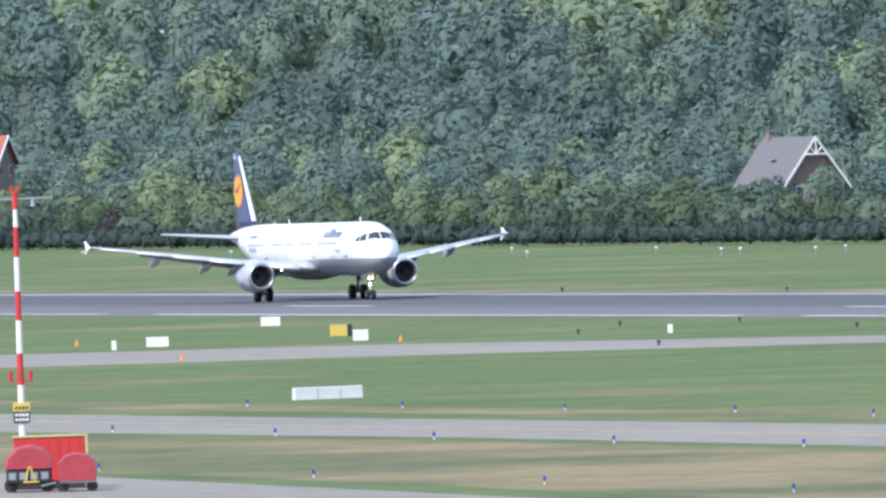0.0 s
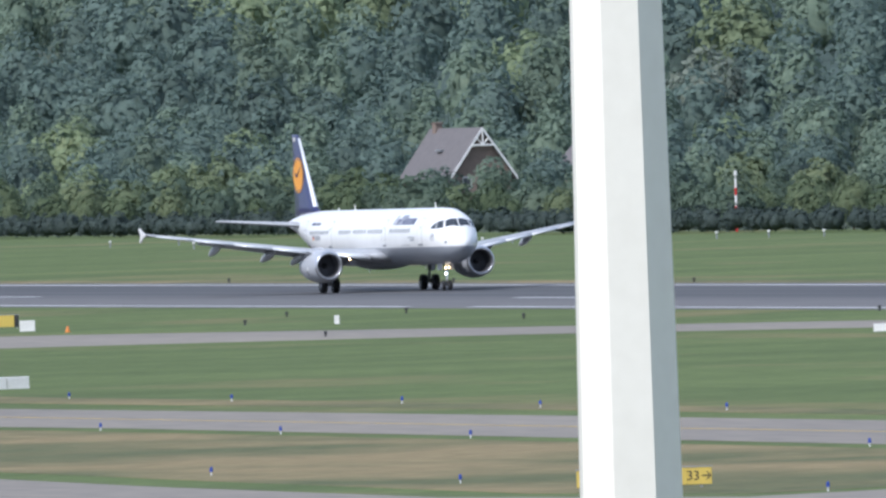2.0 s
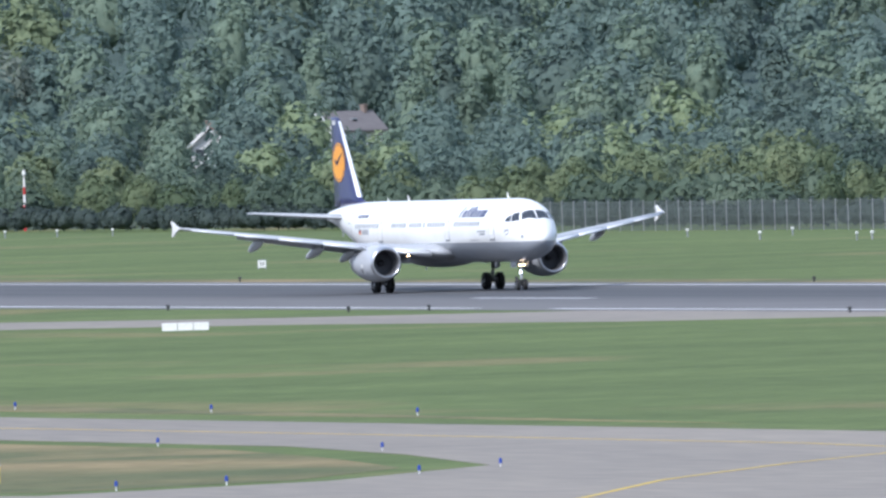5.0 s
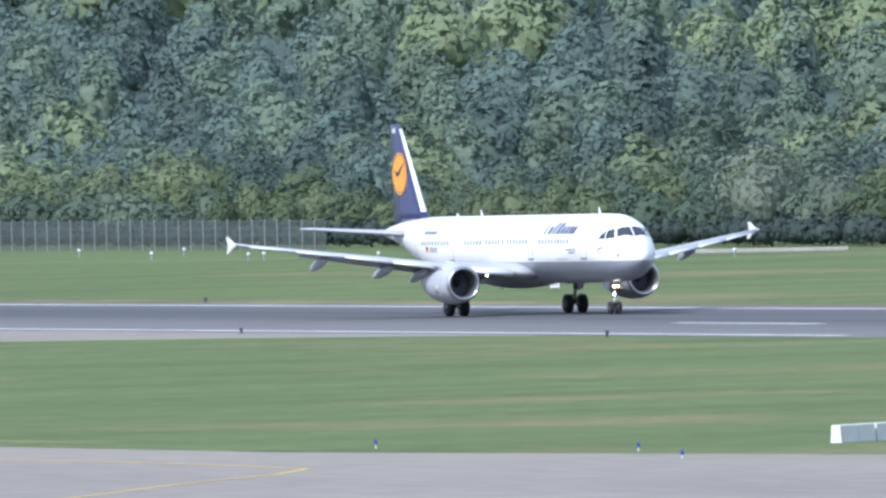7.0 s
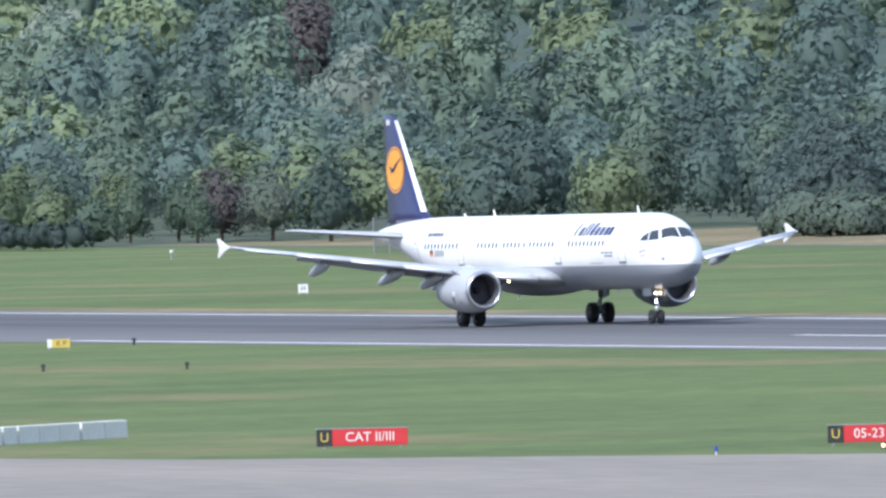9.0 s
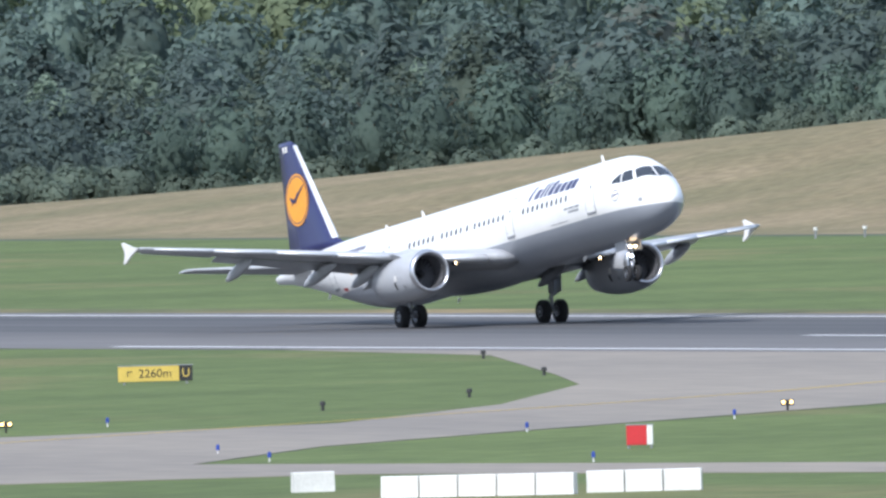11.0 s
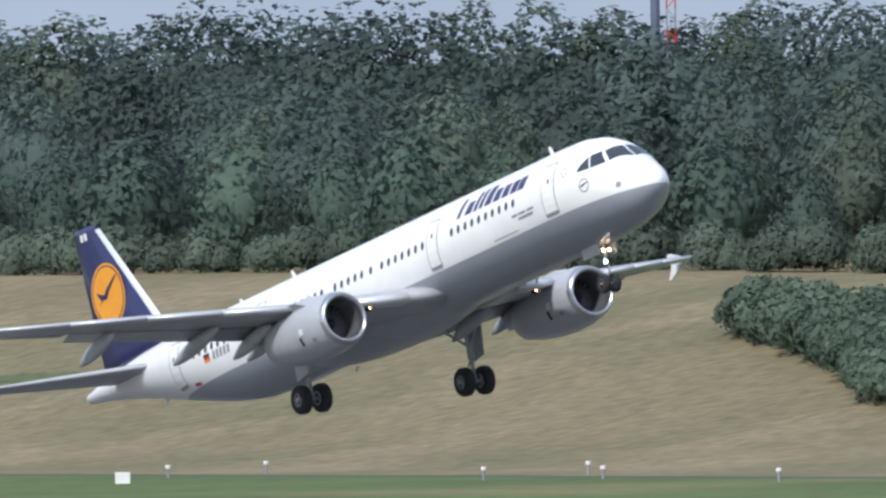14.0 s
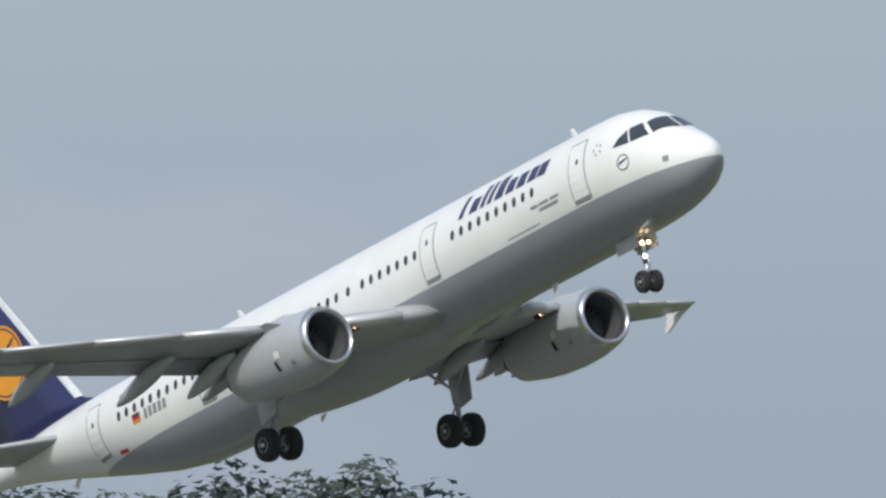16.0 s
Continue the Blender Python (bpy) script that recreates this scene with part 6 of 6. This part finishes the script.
def build_plane():
    p = tagged(new("airliner"), "white twin-engined airliner with navy fin and grey belly, wheels down", "aeroplane")
    bm = bmesh.new()
    rings = []
    for st in sorted({f[0] for f in FUSE} | {i * 1.0 for i in range(6, 44)} | {0.05, 0.25, 0.65, 1.2, 1.8, 2.4, 3.0, 3.7, 4.8}):
        top, bot, w = fuse_at(st)
        zc = (top + bot) / 2
        rings.append([(X0 - st, w * math.cos(a), zc + (top - bot) / 2 * math.sin(a)) for a in (2 * math.pi * i / 64 for i in range(64))])
    loft(bm, rings)
    bmesh.ops.recalc_face_normals(bm, faces=bm.faces[:])
    fuselage = part("fuselage", bm, SKIN, p, "white fuselage with a grey belly", smooth=True)
    # belly fairing
    bm = bmesh.new()
    rings = []
    for i in range(25):
        u = i / 24
        k = max(0.02, math.sin(math.pi * u)) ** 0.45
        rings.append([(X0 - 14.2 - 13.2 * u, 2.24 * (0.8 + 0.2 * k) * k * math.cos(a), 2.62 + 1.04 * k * math.sin(a)) for a in (2 * math.pi * j / 36 for j in range(36))])
    loft(bm, rings)
    bmesh.ops.recalc_face_normals(bm, faces=bm.faces[:])
    part("belly_fairing", bm, FAIRING, p, "grey wing root fairing", smooth=True)
    for s in (-1, 1):
        build_side(p, fuselage, s)
    # fin
    bm = bmesh.new()

    def fin_ring(le, te, z):
        ch = le - te
        return [(le - ch * u, v * ch * 0.05, z) for u, v in ((0, 0), (0.04, 0.55), (0.15, 0.9), (0.35, 1.0), (0.7, 0.6), (1, 0.06), (1, -0.06), (0.7, -0.6), (0.35, -1.0), (0.15, -0.9), (0.04, -0.55))]
    loft(bm, [fin_ring(-13.6, -20.9, 5.7), fin_ring(-15.4, -20.95, 6.3), fin_ring(-19.3, -21.25, 11.5), fin_ring(-19.85, -21.27, 11.72)])
    bmesh.ops.recalc_face_normals(bm, faces=bm.faces[:])
    fin = part("fin", bm, NAVY, p, "navy blue tail fin", smooth=True)
    bm = bmesh.new()
    loft(bm, [[(le + 0.05, 0, z), (le - 0.12, w, z), (le - 0.2, w * 1.2, z), (le - 0.2, -w * 1.2, z), (le - 0.12, -w, z)] for le, z, w in ((-15.45, 6.35, 0.17), (-19.25, 11.45, 0.08))])
    bmesh.ops.recalc_face_normals(bm, faces=bm.faces[:])
    part("leading_edge", bm, LEDGE, fin, "bare pale leading edge")
    for s in (-1, 1):
        bm = bmesh.new()
        cx, cz, y = -19.2, 8.7, s * 0.215

        def disc(r, dy, mat, seg=36):
            f = bm.faces.new([bm.verts.new((cx + r * math.cos(a), y * (1.0 - 0.05 * (r * math.sin(a))) + s * dy, cz + r * math.sin(a))) for a in (2 * math.pi * i / seg for i in range(seg))])
            f.material_index = mat
        disc(1.30, 0.004, 0)
        disc(1.20, 0.008, 1)
        disc(1.14, 0.012, 0)
        for shape in (((-0.75, -0.3), (0.1, 0.12), (0.85, 0.62), (0.9, 0.7), (0.05, 0.3)), ((0.2, 0.2), (-0.3, 0.05), (-0.85, 0.25), (-0.6, -0.1), (-0.15, -0.15))):
            f = bm.faces.new([bm.verts.new((cx + a, y + s * 0.03, cz + b)) for a, b in shape])
            f.material_index = 1
        part("emblem_disc", bm, [AMBER, NAVY], fin, "amber disc with a plain navy shape")
        bm = bmesh.new()
        for k in range(2):
            a = -20.15 - 0.3 * k
            bm.faces.new([bm.verts.new((a + d, s * 0.09, zz)) for d, zz in ((0, 11.2), (-0.22, 11.2), (-0.22, 11.5), (0, 11.5))])
        part("fin_writing", bm, WHITE_PAINT, fin, "short white writing in plain bars")
    # nose gear
    bm = bmesh.new()
    tube(bm, (16.9, 0, 0.38), (16.95, 0, 1.1), 0.06, seg=10)
    tube(bm, (16.94, 0, 1.0), (17.05, 0, 2.1), 0.09, seg=10)
    tube(bm, (16.9, -0.3, 0.38), (16.9, 0.3, 0.38), 0.05, seg=8)
    gear = part("nose_gear", bm, METAL, p, "bright metal nose gear leg", smooth=True)
    bm = bmesh.new()
    tube(bm, (16.97, 0, 1.25), (16.0, 0, 2.1), 0.05, seg=8)
    tube(bm, (17.02, 0, 0.7), (17.2, 0, 0.95), 0.03, seg=6)
    tube(bm, (17.2, 0, 0.95), (17.03, 0, 1.2), 0.03, seg=6)
    part("brace", bm, GEAR, gear)
    for sy in (-1, 1):
        bm = bmesh.new()
        box(bm, 16.1, 17.3, sy * 0.42 - 0.015, sy * 0.42 + 0.015, 1.5, 2.0, 0.01)
        part("gear_door", bm, WING_GREY, gear, "grey nose gear door")
        wheel("wheel", 0.38, 0.22, gear, (16.9, sy * 0.25, 0.38), 0.2)
    for nm, x, y, z, r, mt in (("taxi_light", 17.17, -0.14, 1.66, 0.065, LAMP_WARM), ("taxi_light", 17.17, 0.14, 1.66, 0.065, LAMP_WARM), ("turnoff_light", 17.14, -0.1, 1.2, 0.07, LAMP_WHITE)):
        bm = bmesh.new()
        bmesh.ops.create_uvsphere(bm, u_segments=10, v_segments=6, radius=r, matrix=Matrix.Translation((x, y, z)))
        part(nm, bm, mt, gear, "lit lamp on the nose gear", smooth=True)
    # aerials and probes
    for st, z, h, d in ((6.9, 6.0, 0.42, 1), (27.2, 6.0, 0.38, 1), (31.4, 6.0, 0.22, 1), (9.8, 1.9, 0.3, -1), (38.5, 3.7, 0.25, -1), (24.0, 1.6, 0.16, -1)):
        bm = bmesh.new()
        x = X0 - st
        loft(bm, [[(x, 0, z - 0.03 * d), (x - 0.15, 0.03, z - 0.03 * d), (x - 0.4, 0, z - 0.03 * d), (x - 0.15, -0.03, z - 0.03 * d)],
                  [(x - 0.3, 0, z + h * d), (x - 0.38, 0.012, z + h * d), (x - 0.48, 0, z + h * d), (x - 0.38, -0.012, z + h * d)]])
        bmesh.ops.recalc_face_normals(bm, faces=bm.faces[:])
        part("aerial", bm, WHITE_PAINT, p, "small white blade aerial")
    return p


FAIRING = surface("fairing_paint", (0.40, 0.42, 0.45), (0.33, 0.35, 0.38), scale=0.6, fine=9, rough=0.4)
plane = build_plane()

# ------------------------------------------------------------------ what moves


def motions():
    rows = []
    for t, s, z, pitch, bank, head in PATH:
        rows.append((t, pose(s, PLANE_Y, z + 0.58, 0, 0, head) @ pose(0, 0, 0, 0, -pitch, 0) @ pose(0, 0, 0, bank, 0, 0) @ pose(0, 0, -0.58)))
    walk(plane, rows)
    # the main legs stretch as the weight comes off them
    for leg in LEGS:
        walk(leg, [(t, pose(0, 0, z)) for t, z in ((0.0, 0.0), (10.8, 0.0), (11.6, -0.2), (12.2, -0.38), (13.0, -0.45), (16.0, -0.45))])
    for bird, (dx, dz) in zip(BIRDS, ((0, 0), (0.9, -0.2), (0.1, -0.8))):
        walk(bird, [(t, pose(-1236.5 + (t - 14.5) * 15.5 + dx, 850.0 + dx * 1.4, 32.4 + (t - 14.5) * 1.3 + dz + 0.1 * math.sin(5 * t), 0, 0, 20)) for t in (0.0, 4.0, 8.0, 12.0, 14.0, 14.5, 15.0, 16.0)])


motions()
